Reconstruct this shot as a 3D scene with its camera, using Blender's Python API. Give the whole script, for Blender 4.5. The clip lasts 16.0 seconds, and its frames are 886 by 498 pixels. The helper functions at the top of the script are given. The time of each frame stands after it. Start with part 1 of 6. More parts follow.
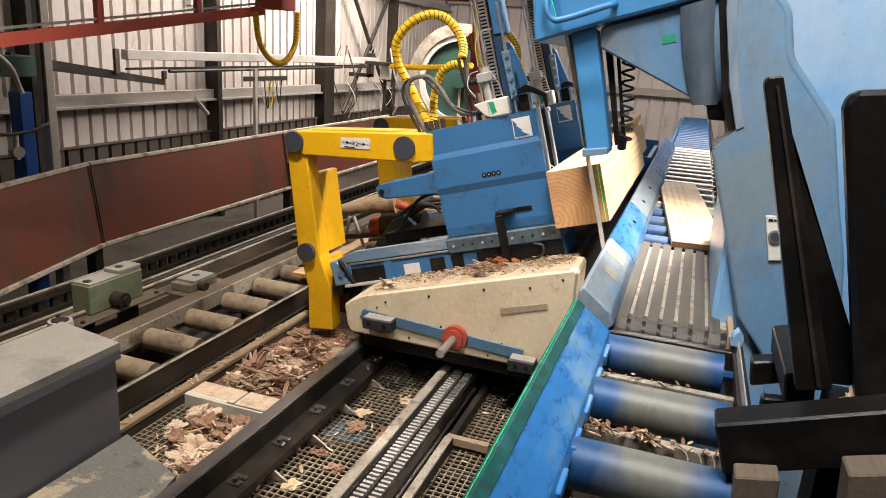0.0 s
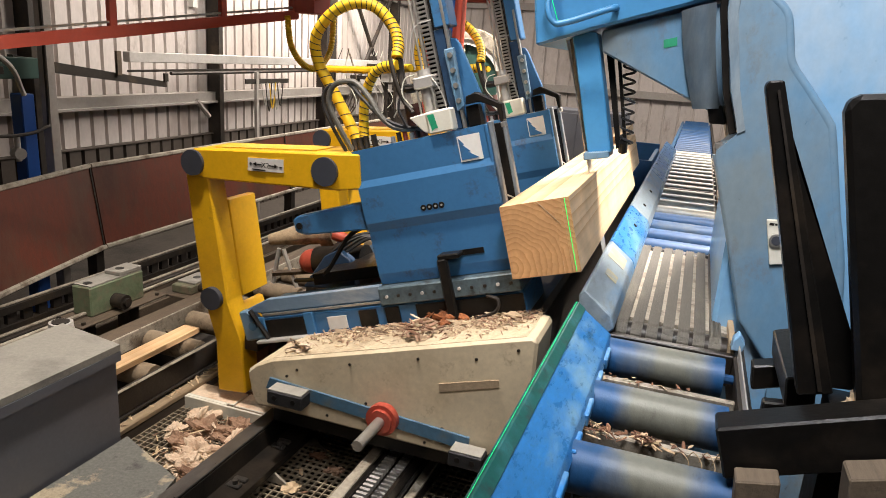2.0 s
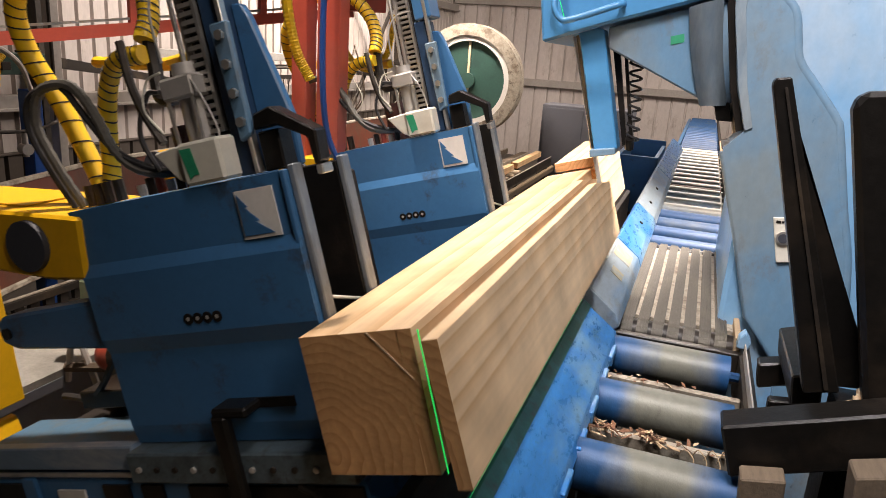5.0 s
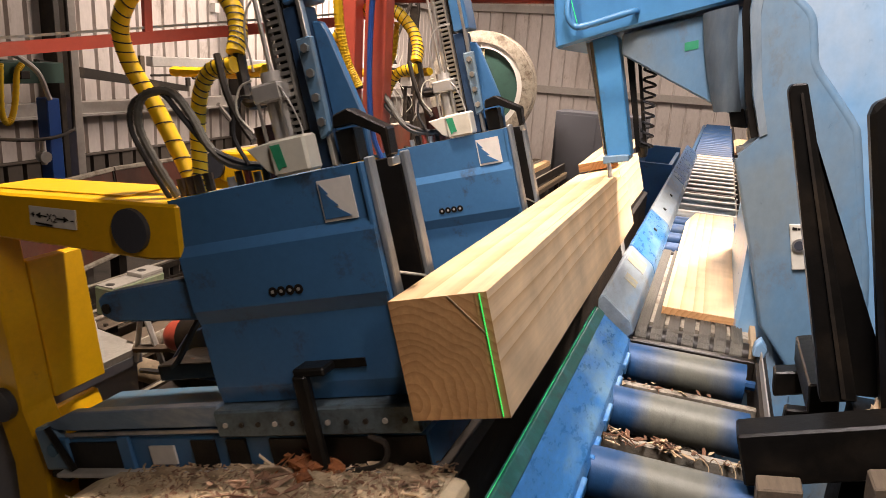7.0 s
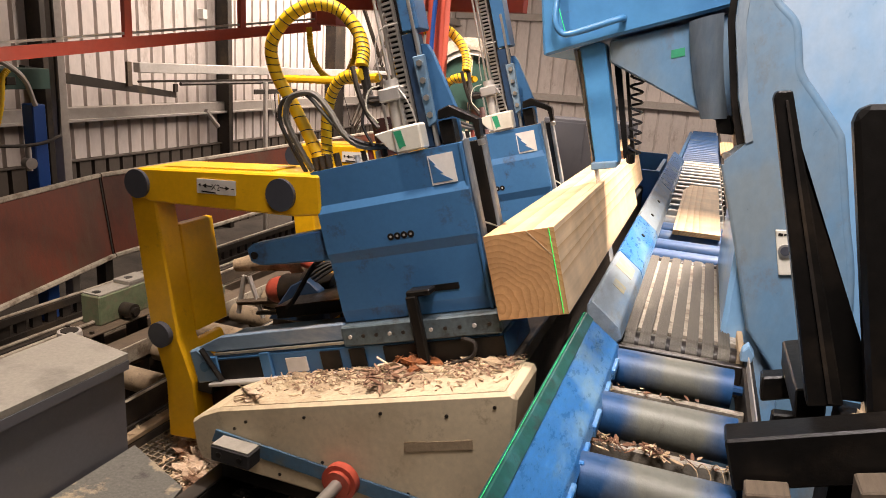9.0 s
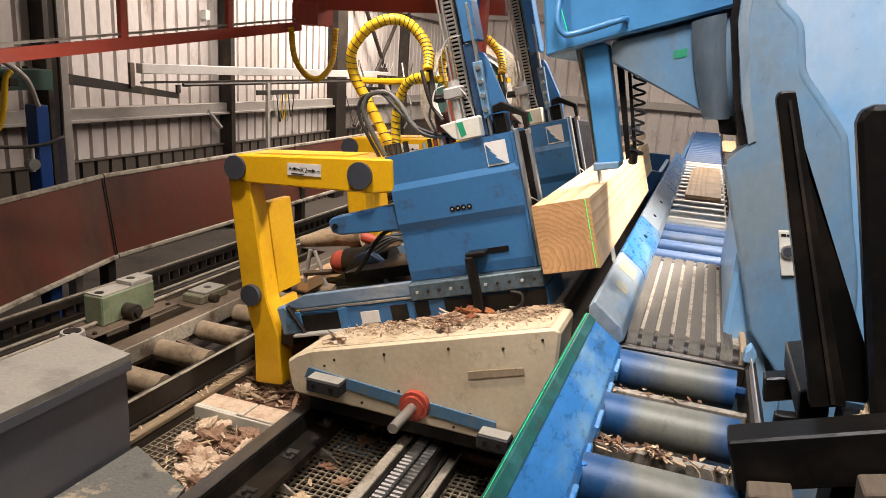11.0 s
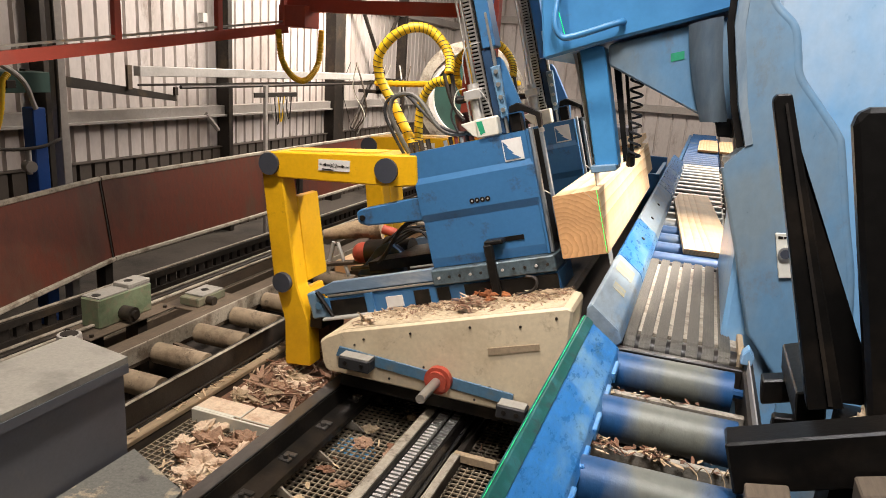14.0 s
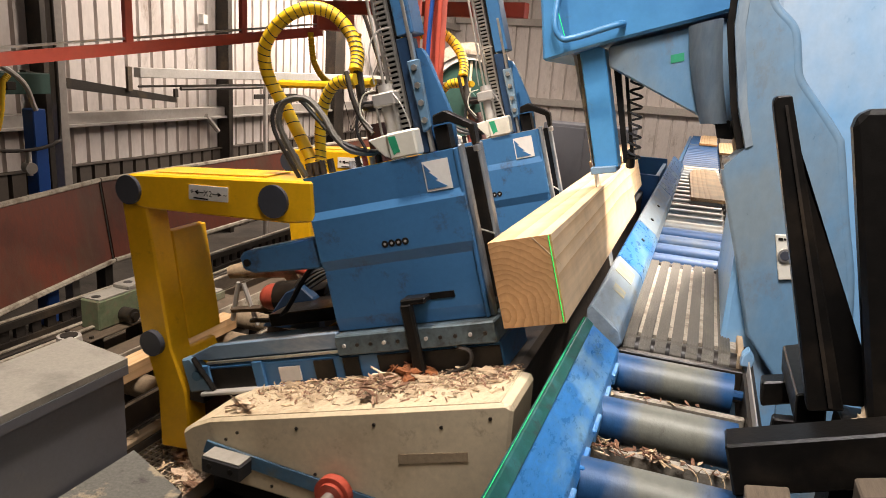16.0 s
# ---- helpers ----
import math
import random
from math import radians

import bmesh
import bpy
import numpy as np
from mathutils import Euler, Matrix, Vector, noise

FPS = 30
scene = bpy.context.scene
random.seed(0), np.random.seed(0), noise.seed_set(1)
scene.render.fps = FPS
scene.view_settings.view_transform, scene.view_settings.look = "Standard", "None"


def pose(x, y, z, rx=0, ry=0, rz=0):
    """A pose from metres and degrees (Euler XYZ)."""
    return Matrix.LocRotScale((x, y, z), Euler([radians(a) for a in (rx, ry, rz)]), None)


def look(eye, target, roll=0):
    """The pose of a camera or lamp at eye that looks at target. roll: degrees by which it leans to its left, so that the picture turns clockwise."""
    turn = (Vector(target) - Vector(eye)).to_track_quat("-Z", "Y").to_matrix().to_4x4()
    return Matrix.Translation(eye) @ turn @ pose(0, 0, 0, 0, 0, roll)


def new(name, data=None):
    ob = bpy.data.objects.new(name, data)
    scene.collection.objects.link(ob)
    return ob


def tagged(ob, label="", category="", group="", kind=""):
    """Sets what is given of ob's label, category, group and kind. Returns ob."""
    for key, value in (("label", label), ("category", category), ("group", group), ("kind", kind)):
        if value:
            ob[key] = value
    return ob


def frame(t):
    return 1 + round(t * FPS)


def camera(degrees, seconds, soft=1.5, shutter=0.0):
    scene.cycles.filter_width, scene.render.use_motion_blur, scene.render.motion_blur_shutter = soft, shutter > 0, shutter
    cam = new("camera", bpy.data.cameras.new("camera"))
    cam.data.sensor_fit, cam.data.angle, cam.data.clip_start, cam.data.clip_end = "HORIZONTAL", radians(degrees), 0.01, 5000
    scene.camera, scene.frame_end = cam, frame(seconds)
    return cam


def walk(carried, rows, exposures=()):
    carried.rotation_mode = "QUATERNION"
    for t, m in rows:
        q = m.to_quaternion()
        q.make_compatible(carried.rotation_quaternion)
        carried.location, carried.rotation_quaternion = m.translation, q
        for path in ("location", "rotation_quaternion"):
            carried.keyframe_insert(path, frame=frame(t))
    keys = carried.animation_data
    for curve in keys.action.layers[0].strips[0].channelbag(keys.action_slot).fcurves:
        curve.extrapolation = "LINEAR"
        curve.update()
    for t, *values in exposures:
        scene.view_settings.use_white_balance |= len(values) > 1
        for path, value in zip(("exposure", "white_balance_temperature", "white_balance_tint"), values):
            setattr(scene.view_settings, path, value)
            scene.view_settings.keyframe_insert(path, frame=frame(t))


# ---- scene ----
cam = camera(64.6, 16.0, soft=0.75, shutter=0.4)
walk(cam, [
(0, pose(0, 0, 2, 74.29, -3.55, 19.86)),
    (0.5, pose(0, 0, 2, 74.34, -3.66, 19.84)),
    (1, pose(0, 0, 2, 74.39, -3.73, 19.96)),
    (1.5, pose(0, 0, 2, 74.5, -3.75, 19.98)),
    (2, pose(0, 0, 2, 74.52, -3.71, 19.97)),
    (2.5, pose(0, 0, 2, 74.55, -3.7, 20.05)),
    (3, pose(0, 0, 2, 74.53, -3.74, 20.15)),
    (3.5, pose(0, 0, 2, 74.33, -3.67, 20.23)),
    (4, pose(0, 0, 2, 74.23, -3.7, 20.3)),
    (6.5, pose(0, 0, 2, 74.29, -3.78, 21.04)),
    (7, pose(0, 0, 2, 74.71, -3.54, 21.49)),
    (7.5, pose(0, 0, 2, 74.96, -3.56, 21.1)),
    (8, pose(0, 0, 2, 75.01, -3.62, 20.61)),
    (8.5, pose(0, 0, 2, 75.1, -3.68, 20.48)),
    (9, pose(0, 0, 2, 75.28, -3.66, 20.58)),
    (11.5, pose(0, 0, 2, 75.33, -3.58, 20.8)),
    (12, pose(0, 0, 2, 75.31, -3.53, 20.85)),
    (12.5, pose(0, 0, 2, 75.39, -3.63, 20.73)),
    (13, pose(0, 0, 2, 75.44, -3.62, 20.66)),
    (13.5, pose(0, 0, 2, 75.51, -3.65, 20.62)),
    (14, pose(0, 0, 2, 75.54, -3.65, 20.57)),
    (14.5, pose(0, 0, 2, 75.55, -3.7, 20.58)),
    (15, pose(0, 0, 2, 75.53, -3.65, 20.61)),
    (15.5, pose(0, 0, 2, 75.63, -3.69, 20.59)),
    (16, pose(0, 0, 2, 75.66, -3.66, 20.57))
], exposures=[(0, -0.16, 6350, 13), (2, -0.16, 6330, 12), (3, -0.10, 6470, 15), (4, -0.06, 6520, 16), (6.5, -0.08, 6930, 20), (7.5, -0.10, 7020, 21), (9, -0.08, 6950, 20), (12, -0.16, 6400, 14), (15, -0.14, 6480, 13), (16, -0.08, 6700, 15)])

# ---- world and light ----
world = bpy.data.worlds.new("world")
scene.world = world
world.use_nodes = True
_wn = world.node_tree
_sky = _wn.nodes.new("ShaderNodeTexSky")
_sky.sky_type, _sky.sun_disc = "NISHITA", False
_sky.sun_elevation, _sky.sun_rotation = radians(40), radians(120)
_wn.links.new(_sky.outputs[0], _wn.nodes["Background"].inputs[0])
_wn.nodes["Background"].inputs[1].default_value = 0.1
scene.view_settings.exposure = 0.0


def area(name, at, aim, size, watts, colour, size_y=None):
    data = bpy.data.lights.new(name, "AREA")
    data.energy, data.color, data.size = watts, colour, size
    if size_y:
        data.shape, data.size_y = "RECTANGLE", size_y
    ob = new(name, data)
    ob.matrix_world = look(at, aim)
    return ob


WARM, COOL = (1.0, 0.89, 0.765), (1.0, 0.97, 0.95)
# floodlights over saw and outfeed; unseen fill lamps added under the hall roof
flood = bpy.data.lights.new("saw_floodlight", "SPOT")
flood.energy, flood.color, flood.shadow_soft_size = 1060, WARM, 0.12
flood.spot_size, flood.spot_blend = radians(76), 0.8
new("saw_floodlight", flood).matrix_world = look((-1.75, 2.2, 4.7), (-1.85, 2.65, 0.3))
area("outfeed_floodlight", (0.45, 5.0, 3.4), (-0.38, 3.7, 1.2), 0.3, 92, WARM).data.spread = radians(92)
# Unseen fills: a to c brighten walls, d the saw plate, e the timber side.
area("fill_lamp_a", (-3.2, 6.2, 4.0), (-6.0, 6.5, 1.2), 0.3, 58, WARM, 2.4).data.spread = radians(110)
area("fill_lamp_b", (-4.1, 10.3, 4.0), (-5.9, 10.2, 1.4), 0.3, 440, WARM, 2.4)
area("fill_lamp_c", (0.2, 11.5, 4.9), (0.0, 11.9, 0), 0.3, 420, WARM, 2.4)
area("fill_lamp_d", (-0.2, 0.9, 4.7), (0.75, 2.95, 1.7), 0.3, 58, COOL, 1.2).data.spread = radians(84)
area("fill_lamp_e", (1.4, -0.4, 4.4), (-0.9, 2.2, 0.9), 0.3, 46, WARM, 2.0)


# ---- materials ----
def material(name, base, other=None, rough=0.5, metal=0.0, grain=(18.0, 0.35), patch=(3.0, 0.5), bump=0.15, stretch=(1, 1, 1), dirt=None, spread=(0.5, 0.72), band=None):
    """Two-scale variation: fine grain of value, patches of the other colour, and dirt in uneven stains."""
    m = bpy.data.materials.new(name)
    m.use_nodes = True
    nt, n = m.node_tree, m.node_tree.nodes
    bsdf = n["Principled BSDF"]
    co = n.new("ShaderNodeTexCoord")
    mp = n.new("ShaderNodeMapping")
    mp.inputs["Scale"].default_value = stretch
    nt.links.new(co.outputs["Object"], mp.inputs[0])

    def noise_tex(scale, detail=6.0, rgh=0.6):
        t = n.new("ShaderNodeTexNoise")
        t.inputs["Scale"].default_value, t.inputs["Detail"].default_value, t.inputs["Roughness"].default_value = scale, detail, rgh
        nt.links.new(mp.outputs[0], t.inputs["Vector"])
        return t

    def ramp(src, a, b):
        r = n.new("ShaderNodeMapRange")
        r.inputs["From Min"].default_value, r.inputs["From Max"].default_value = a, b
        nt.links.new(src, r.inputs["Value"])
        return r.outputs[0]

    def mix(fac, a, b, kind="MIX"):
        x = n.new("ShaderNodeMix")
        x.data_type, x.blend_type = "RGBA", kind
        for sock, v in ((x.inputs[0], fac), (x.inputs[6], a), (x.inputs[7], b)):
            if isinstance(v, (int, float)):
                sock.default_value = v
            elif isinstance(v, tuple):
                sock.default_value = (*v, 1)
            else:
                nt.links.new(v, sock)
        return x.outputs[2]

    big, fine = noise_tex(patch[0]), noise_tex(grain[0], 8, 0.7)
    other = other or tuple(c * 0.75 for c in base)
    f = n.new("ShaderNodeMath")
    f.operation, f.inputs[1].default_value = "MULTIPLY", patch[1] * 2
    nt.links.new(ramp(big.outputs[0], *spread), f.inputs[0])
    f.use_clamp = True
    fac = f.outputs[0]
    if band:
        # wear in a band across the length, strongest at its middle
        sx = n.new("ShaderNodeSeparateXYZ")
        nt.links.new(co.outputs["Object"], sx.inputs[0])
        off = n.new("ShaderNodeMath")
        off.operation, off.inputs[1].default_value = "SUBTRACT", band[0]
        nt.links.new(sx.outputs[0], off.inputs[0])
        ab = n.new("ShaderNodeMath")
        ab.operation = "ABSOLUTE"
        nt.links.new(off.outputs[0], ab.inputs[0])
        wob = n.new("ShaderNodeMath")
        wob.operation, wob.inputs[1].default_value = "MULTIPLY_ADD", -0.22
        nt.links.new(big.outputs[0], wob.inputs[0])
        nt.links.new(ab.outputs[0], wob.inputs[2])
        fac = ramp(wob.outputs[0], band[1] - 0.11, band[1] - 0.20)
    col = mix(fac, base, other)
    g = n.new("ShaderNodeMapRange")
    g.inputs["From Min"].default_value, g.inputs["From Max"].default_value = 0.25, 0.75
    g.inputs["To Min"].default_value, g.inputs["To Max"].default_value = 1 - grain[1], 1 + grain[1] * 0.6
    nt.links.new(fine.outputs[0], g.inputs["Value"])
    gc = n.new("ShaderNodeCombineColor")
    for i in range(3):
        nt.links.new(g.outputs[0], gc.inputs[i])
    col = mix(1.0, col, gc.outputs[0], "MULTIPLY")
    if dirt:
        dn = noise_tex(patch[0] * 2.3, 10, 0.75)
        col = mix(ramp(dn.outputs[0], dirt[1], dirt[1] + 0.16), col, dirt[0])
    nt.links.new(col, bsdf.inputs["Base Color"])
    rr = n.new("ShaderNodeMapRange")
    rr.inputs["To Min"].default_value, rr.inputs["To Max"].default_value = max(rough - 0.12, 0.05), min(rough + 0.15, 1)
    nt.links.new(fine.outputs[0], rr.inputs["Value"])
    nt.links.new(rr.outputs[0], bsdf.inputs["Roughness"])
    bsdf.inputs["Metallic"].default_value = metal
    bp = n.new("ShaderNodeBump")
    bp.inputs["Strength"].default_value, bp.inputs["Distance"].default_value = bump, 0.01
    nt.links.new(fine.outputs[0], bp.inputs["Height"])
    nt.links.new(bp.outputs[0], bsdf.inputs["Normal"])
    return m


def wood_material(name, light, dark, ring=9.0, rough=0.62):
    """Sawn softwood: growth rings about a heart line along the piece, with fine fibre."""
    m = bpy.data.materials.new(name)
    m.use_nodes = True
    nt, n = m.node_tree, m.node_tree.nodes
    bsdf = n["Principled BSDF"]
    co = n.new("ShaderNodeTexCoord")
    mp = n.new("ShaderNodeMapping")
    mp.inputs["Scale"].default_value = (1, 0.045, 1)
    mp.inputs["Location"].default_value = (0.03, 0, 0.05)
    nt.links.new(co.outputs["Object"], mp.inputs[0])
    warp = n.new("ShaderNodeTexNoise")
    warp.inputs["Scale"].default_value, warp.inputs["Detail"].default_value = 5.0, 3.0
    nt.links.new(mp.outputs[0], warp.inputs["Vector"])
    add = n.new("ShaderNodeVectorMath")
    add.operation = "MULTIPLY_ADD"
    add.inputs[1].default_value = (0.10, 0.06, 0.10)
    nt.links.new(warp.outputs["Color"], add.inputs[0])
    nt.links.new(mp.outputs[0], add.inputs[2])
    wave = n.new("ShaderNodeTexWave")
    wave.wave_type, wave.rings_direction, wave.wave_profile = "RINGS", "Y", "SAW"
    wave.inputs["Scale"].default_value, wave.inputs["Distortion"].default_value, wave.inputs["Detail"].default_value = ring, 1.2, 3.0
    nt.links.new(add.outputs[0], wave.inputs["Vector"])
    fib = n.new("ShaderNodeTexNoise")
    fib.inputs["Scale"].default_value, fib.inputs["Detail"].default_value = 60.0, 6.0
    nt.links.new(mp.outputs[0], fib.inputs["Vector"])
    blotch = n.new("ShaderNodeTexNoise")
    blotch.inputs["Scale"].default_value, blotch.inputs["Detail"].default_value = 6.0, 4.0
    nt.links.new(co.outputs["Object"], blotch.inputs["Vector"])
    pw = n.new("ShaderNodeMath")
    pw.operation, pw.inputs[1].default_value = "POWER", 2.2
    nt.links.new(wave.outputs["Fac"], pw.inputs[0])
    mx = n.new("ShaderNodeMix")
    mx.data_type = "RGBA"
    mx.inputs[6].default_value, mx.inputs[7].default_value = (*light, 1), (*dark, 1)
    sc = n.new("ShaderNodeMath")
    sc.operation, sc.inputs[1].default_value = "MULTIPLY", 0.8
    nt.links.new(pw.outputs[0], sc.inputs[0])
    nt.links.new(sc.outputs[0], mx.inputs[0])
    v = n.new("ShaderNodeMath")
    v.operation = "MULTIPLY_ADD"
    v.inputs[1].default_value, v.inputs[2].default_value = 0.40, 0.41
    nt.links.new(fib.outputs[0], v.inputs[0])
    v2 = n.new("ShaderNodeMath")
    v2.operation = "MULTIPLY_ADD"
    v2.inputs[1].default_value = 0.80
    nt.links.new(blotch.outputs[0], v2.inputs[0])
    nt.links.new(v.outputs[0], v2.inputs[2])
    gc = n.new("ShaderNodeCombineColor")
    for i in range(3):
        nt.links.new(v2.outputs[0], gc.inputs[i])
    mu = n.new("ShaderNodeMix")
    mu.data_type, mu.blend_type = "RGBA", "MULTIPLY"
    mu.inputs[0].default_value = 1.0
    nt.links.new(mx.outputs[2], mu.inputs[6])
    nt.links.new(gc.outputs[0], mu.inputs[7])
    nt.links.new(mu.outputs[2], bsdf.inputs["Base Color"])
    bsdf.inputs["Roughness"].default_value = rough
    bp = n.new("ShaderNodeBump")
    bp.inputs["Strength"].default_value, bp.inputs["Distance"].default_value = 0.25, 0.004
    nt.links.new(fib.outputs[0], bp.inputs["Height"])
    nt.links.new(bp.outputs[0], bsdf.inputs["Normal"])
    return m


def glow(name, colour, strength):
    m = bpy.data.materials.new(name)
    m.use_nodes = True
    b = m.node_tree.nodes["Principled BSDF"]
    b.inputs["Base Color"].default_value = (*colour, 1)
    b.inputs["Emission Color"].default_value, b.inputs["Emission Strength"].default_value = (*colour, 1), strength
    return m


GRIME = (0.045, 0.035, 0.025)
BLUE = material("blue machine paint", (0.043, 0.152, 0.325), (0.032, 0.112, 0.235), 0.38, 0, (40, 0.12), (2.2, 0.4), 0.05, dirt=(GRIME, 0.57))
BLUE_LIGHT = material("worn light blue paint", (0.125, 0.25, 0.385), (0.19, 0.245, 0.275), 0.30, 0, (26, 0.15), (1.7, 0.6), 0.06, (1, 1, 0.6), dirt=((0.15, 0.155, 0.15), 0.56), spread=(0.44, 0.64))
WORN_EDGE = material("worn steel edge", (0.30, 0.33, 0.35), (0.12, 0.14, 0.16), 0.34, 0.45, (30, 0.3), (7.0, 0.6), 0.15, (1, 1, 0.3))
BLUE_PALE = material("mottled pale blue paint", (0.17, 0.35, 0.55), (0.40, 0.46, 0.50), 0.30, 0, (26, 0.1), (1.1, 0.5), 0.05, (1, 1, 0.7), dirt=((0.26, 0.29, 0.30), 0.57), spread=(0.42, 0.66))
SCUFFED = material("scuffed bare cover steel", (0.27, 0.33, 0.37), (0.15, 0.24, 0.33), 0.32, 0.2, (30, 0.25), (5, 0.6), 0.12, (1, 1, 0.25), dirt=((0.10, 0.10, 0.095), 0.62))
BLUE_SAW = material("saw blue paint", (0.06, 0.25, 0.50), (0.05, 0.20, 0.42), 0.36, 0, (26, 0.1), (1.2, 0.5), 0.05, dirt=((0.10, 0.11, 0.10), 0.61))
BLUE_GUIDE = material("scuffed guide paint", (0.03, 0.21, 0.56), (0.24, 0.44, 0.58), 0.28, 0.1, (36, 0.4), (6.0, 0.55), 0.3, (1, 0.4, 1), dirt=((0.02, 0.06, 0.08), 0.55))
STEEL_GUIDE = material("scraped guide steel", (0.34, 0.42, 0.48), (0.10, 0.30, 0.56), 0.34, 0.25, (34, 0.3), (3.0, 0.6), 0.2, (1, 0.3, 1), dirt=((0.2, 0.19, 0.16), 0.55))
ROLL = material("worn roller paint", (0.013, 0.075, 0.205), (0.175, 0.18, 0.15), 0.46, 0.15, (30, 0.25), (5.0, 0.6), 0.15, (1, 0.5, 0.5), dirt=(GRIME, 0.60), band=(0.02, 0.155))
ROLL_BLUE = material("blue roller paint", (0.018, 0.085, 0.23), (0.10, 0.14, 0.18), 0.5, 0.1, (30, 0.25), (4.0, 0.5), 0.15, (0.6, 1, 1), dirt=((0.22, 0.19, 0.15), 0.58))
ROLL_PALE = material("roller worn to pale dusty steel", (0.42, 0.40, 0.35), (0.24, 0.30, 0.36), 0.42, 0.3, (30, 0.25), (4.0, 0.6), 0.15, (0.6, 1, 1), dirt=((0.16, 0.13, 0.10), 0.6))
ROLL_OLD = material("dusty steel roller", (0.34, 0.265, 0.18), (0.19, 0.135, 0.088), 0.6, 0.3, (30, 0.3), (6, 0.6), 0.25, dirt=(GRIME, 0.55))
GREEN_EDGE = material("dark green edge paint", (0.008, 0.10, 0.085), (0.03, 0.16, 0.17), 0.4, 0, (30, 0.35), (9, 0.6), 0.1, dirt=((0.03, 0.04, 0.035), 0.52))
YELLOW = material("yellow machine paint", (0.76, 0.42, 0.006), (0.62, 0.32, 0.005), 0.4, 0, (30, 0.12), (2.0, 0.5), 0.05, dirt=((0.16, 0.09, 0.02), 0.63))
YELLOW_HOSE = material("yellow hose wrap", (0.82, 0.52, 0.015), (0.7, 0.42, 0.012), 0.42, 0, (30, 0.12), (6.0, 0.4), 0.05)
CREAM = material("cream carriage paint", (0.66, 0.55, 0.375), (0.52, 0.41, 0.26), 0.5, 0, (40, 0.15), (2.4, 0.6), 0.08, dirt=((0.24, 0.17, 0.10), 0.57))
DUST = material("sawdust cover", (0.42, 0.315, 0.20), (0.17, 0.11, 0.065), 0.9, 0, (60, 0.4), (9.0, 0.6), 0.6)
DECK = material("cream deck under sawdust", (0.60, 0.49, 0.33), (0.36, 0.26, 0.16), 0.85, 0, (70, 0.35), (7.0, 0.5), 0.4, dirt=((0.13, 0.075, 0.045), 0.60))
DUST_STEEL = material("pale dusty flat steel", (0.40, 0.36, 0.29), (0.16, 0.12, 0.085), 0.6, 0.2, (50, 0.35), (7.0, 0.6), 0.3, dirt=((0.07, 0.05, 0.035), 0.54))
BLACK = material("black steel and gap shade", (0.011, 0.010, 0.009), (0.03, 0.023, 0.017), 0.32, 0.1, (30, 0.3), (4, 0.5), 0.15)
DARK = material("dark oily steel", (0.036, 0.030, 0.025), (0.08, 0.058, 0.038), 0.5, 0.4, (30, 0.35), (4, 0.6), 0.2, dirt=(GRIME, 0.6))
BLACK.node_tree.nodes["Principled BSDF"].inputs["Specular IOR Level"].default_value = 0.25
RAIL = material("greasy rail steel", (0.16, 0.15, 0.14), (0.04, 0.037, 0.034), 0.3, 0.7, (30, 0.3), (5, 0.6), 0.15, (1, 0.3, 1))
BRIGHT = material("bright steel", (0.56, 0.54, 0.50), (0.38, 0.36, 0.32), 0.34, 0.8, (40, 0.2), (6, 0.5), 0.1)
GALV = material("galvanised steel", (0.55, 0.53, 0.50), (0.42, 0.40, 0.37), 0.45, 0.35, (30, 0.15), (3, 0.5), 0.08)
SHEET = material("weathered wall sheet", (0.58, 0.53, 0.50), (0.42, 0.365, 0.33), 0.55, 0.15, (20, 0.15), (0.9, 0.6), 0.05, (1, 1, 0.4), dirt=((0.20, 0.15, 0.11), 0.57))
GIRT = material("dull galvanised girt", (0.40, 0.37, 0.34), (0.30, 0.27, 0.24), 0.5, 0.25, (24, 0.2), (1.5, 0.6), 0.08)
SHADE_SHEET = material("shade-dark lower sheet", (0.075, 0.06, 0.048), (0.045, 0.036, 0.03), 0.7, 0.1, (20, 0.25), (1.2, 0.6), 0.1)
ROOF = material("dark lining of the unseen shell", (0.07, 0.06, 0.05), (0.045, 0.04, 0.035), 0.85, 0, (20, 0.2), (1.0, 0.6), 0.1)
RED_OX = material("red oxide paint", (0.125, 0.026, 0.011), (0.072, 0.022, 0.012), 0.5, 0, (24, 0.3), (1.6, 0.7), 0.15, (1, 1, 0.5), dirt=((0.085, 0.04, 0.022), 0.50))
RED = material("red frame paint", (0.50, 0.085, 0.055), (0.42, 0.11, 0.08), 0.42, 0, (30, 0.12), (2, 0.5), 0.05)
RED_HUB = material("red hub paint", (0.42, 0.07, 0.04), (0.28, 0.05, 0.03), 0.45, 0, (50, 0.25), (12, 0.5), 0.1)
GREEN = material("green machine paint", (0.17, 0.215, 0.13), (0.11, 0.15, 0.085), 0.5, 0, (30, 0.25), (7, 0.6), 0.12, dirt=((0.21, 0.175, 0.12), 0.5))
DARK_RED = material("grimy dark red paint", (0.10, 0.03, 0.022), (0.04, 0.022, 0.018), 0.55, 0, (50, 0.3), (9, 0.6), 0.15)
GREEN_DUSTY = material("grimed green paint", (0.15, 0.16, 0.10), (0.10, 0.095, 0.065), 0.65, 0, (30, 0.25), (8, 0.6), 0.15, dirt=((0.20, 0.16, 0.11), 0.46))
GREEN_DARK = material("dark green guard paint", (0.03, 0.085, 0.068), (0.022, 0.06, 0.05), 0.5, 0, (30, 0.15), (4, 0.5), 0.08)
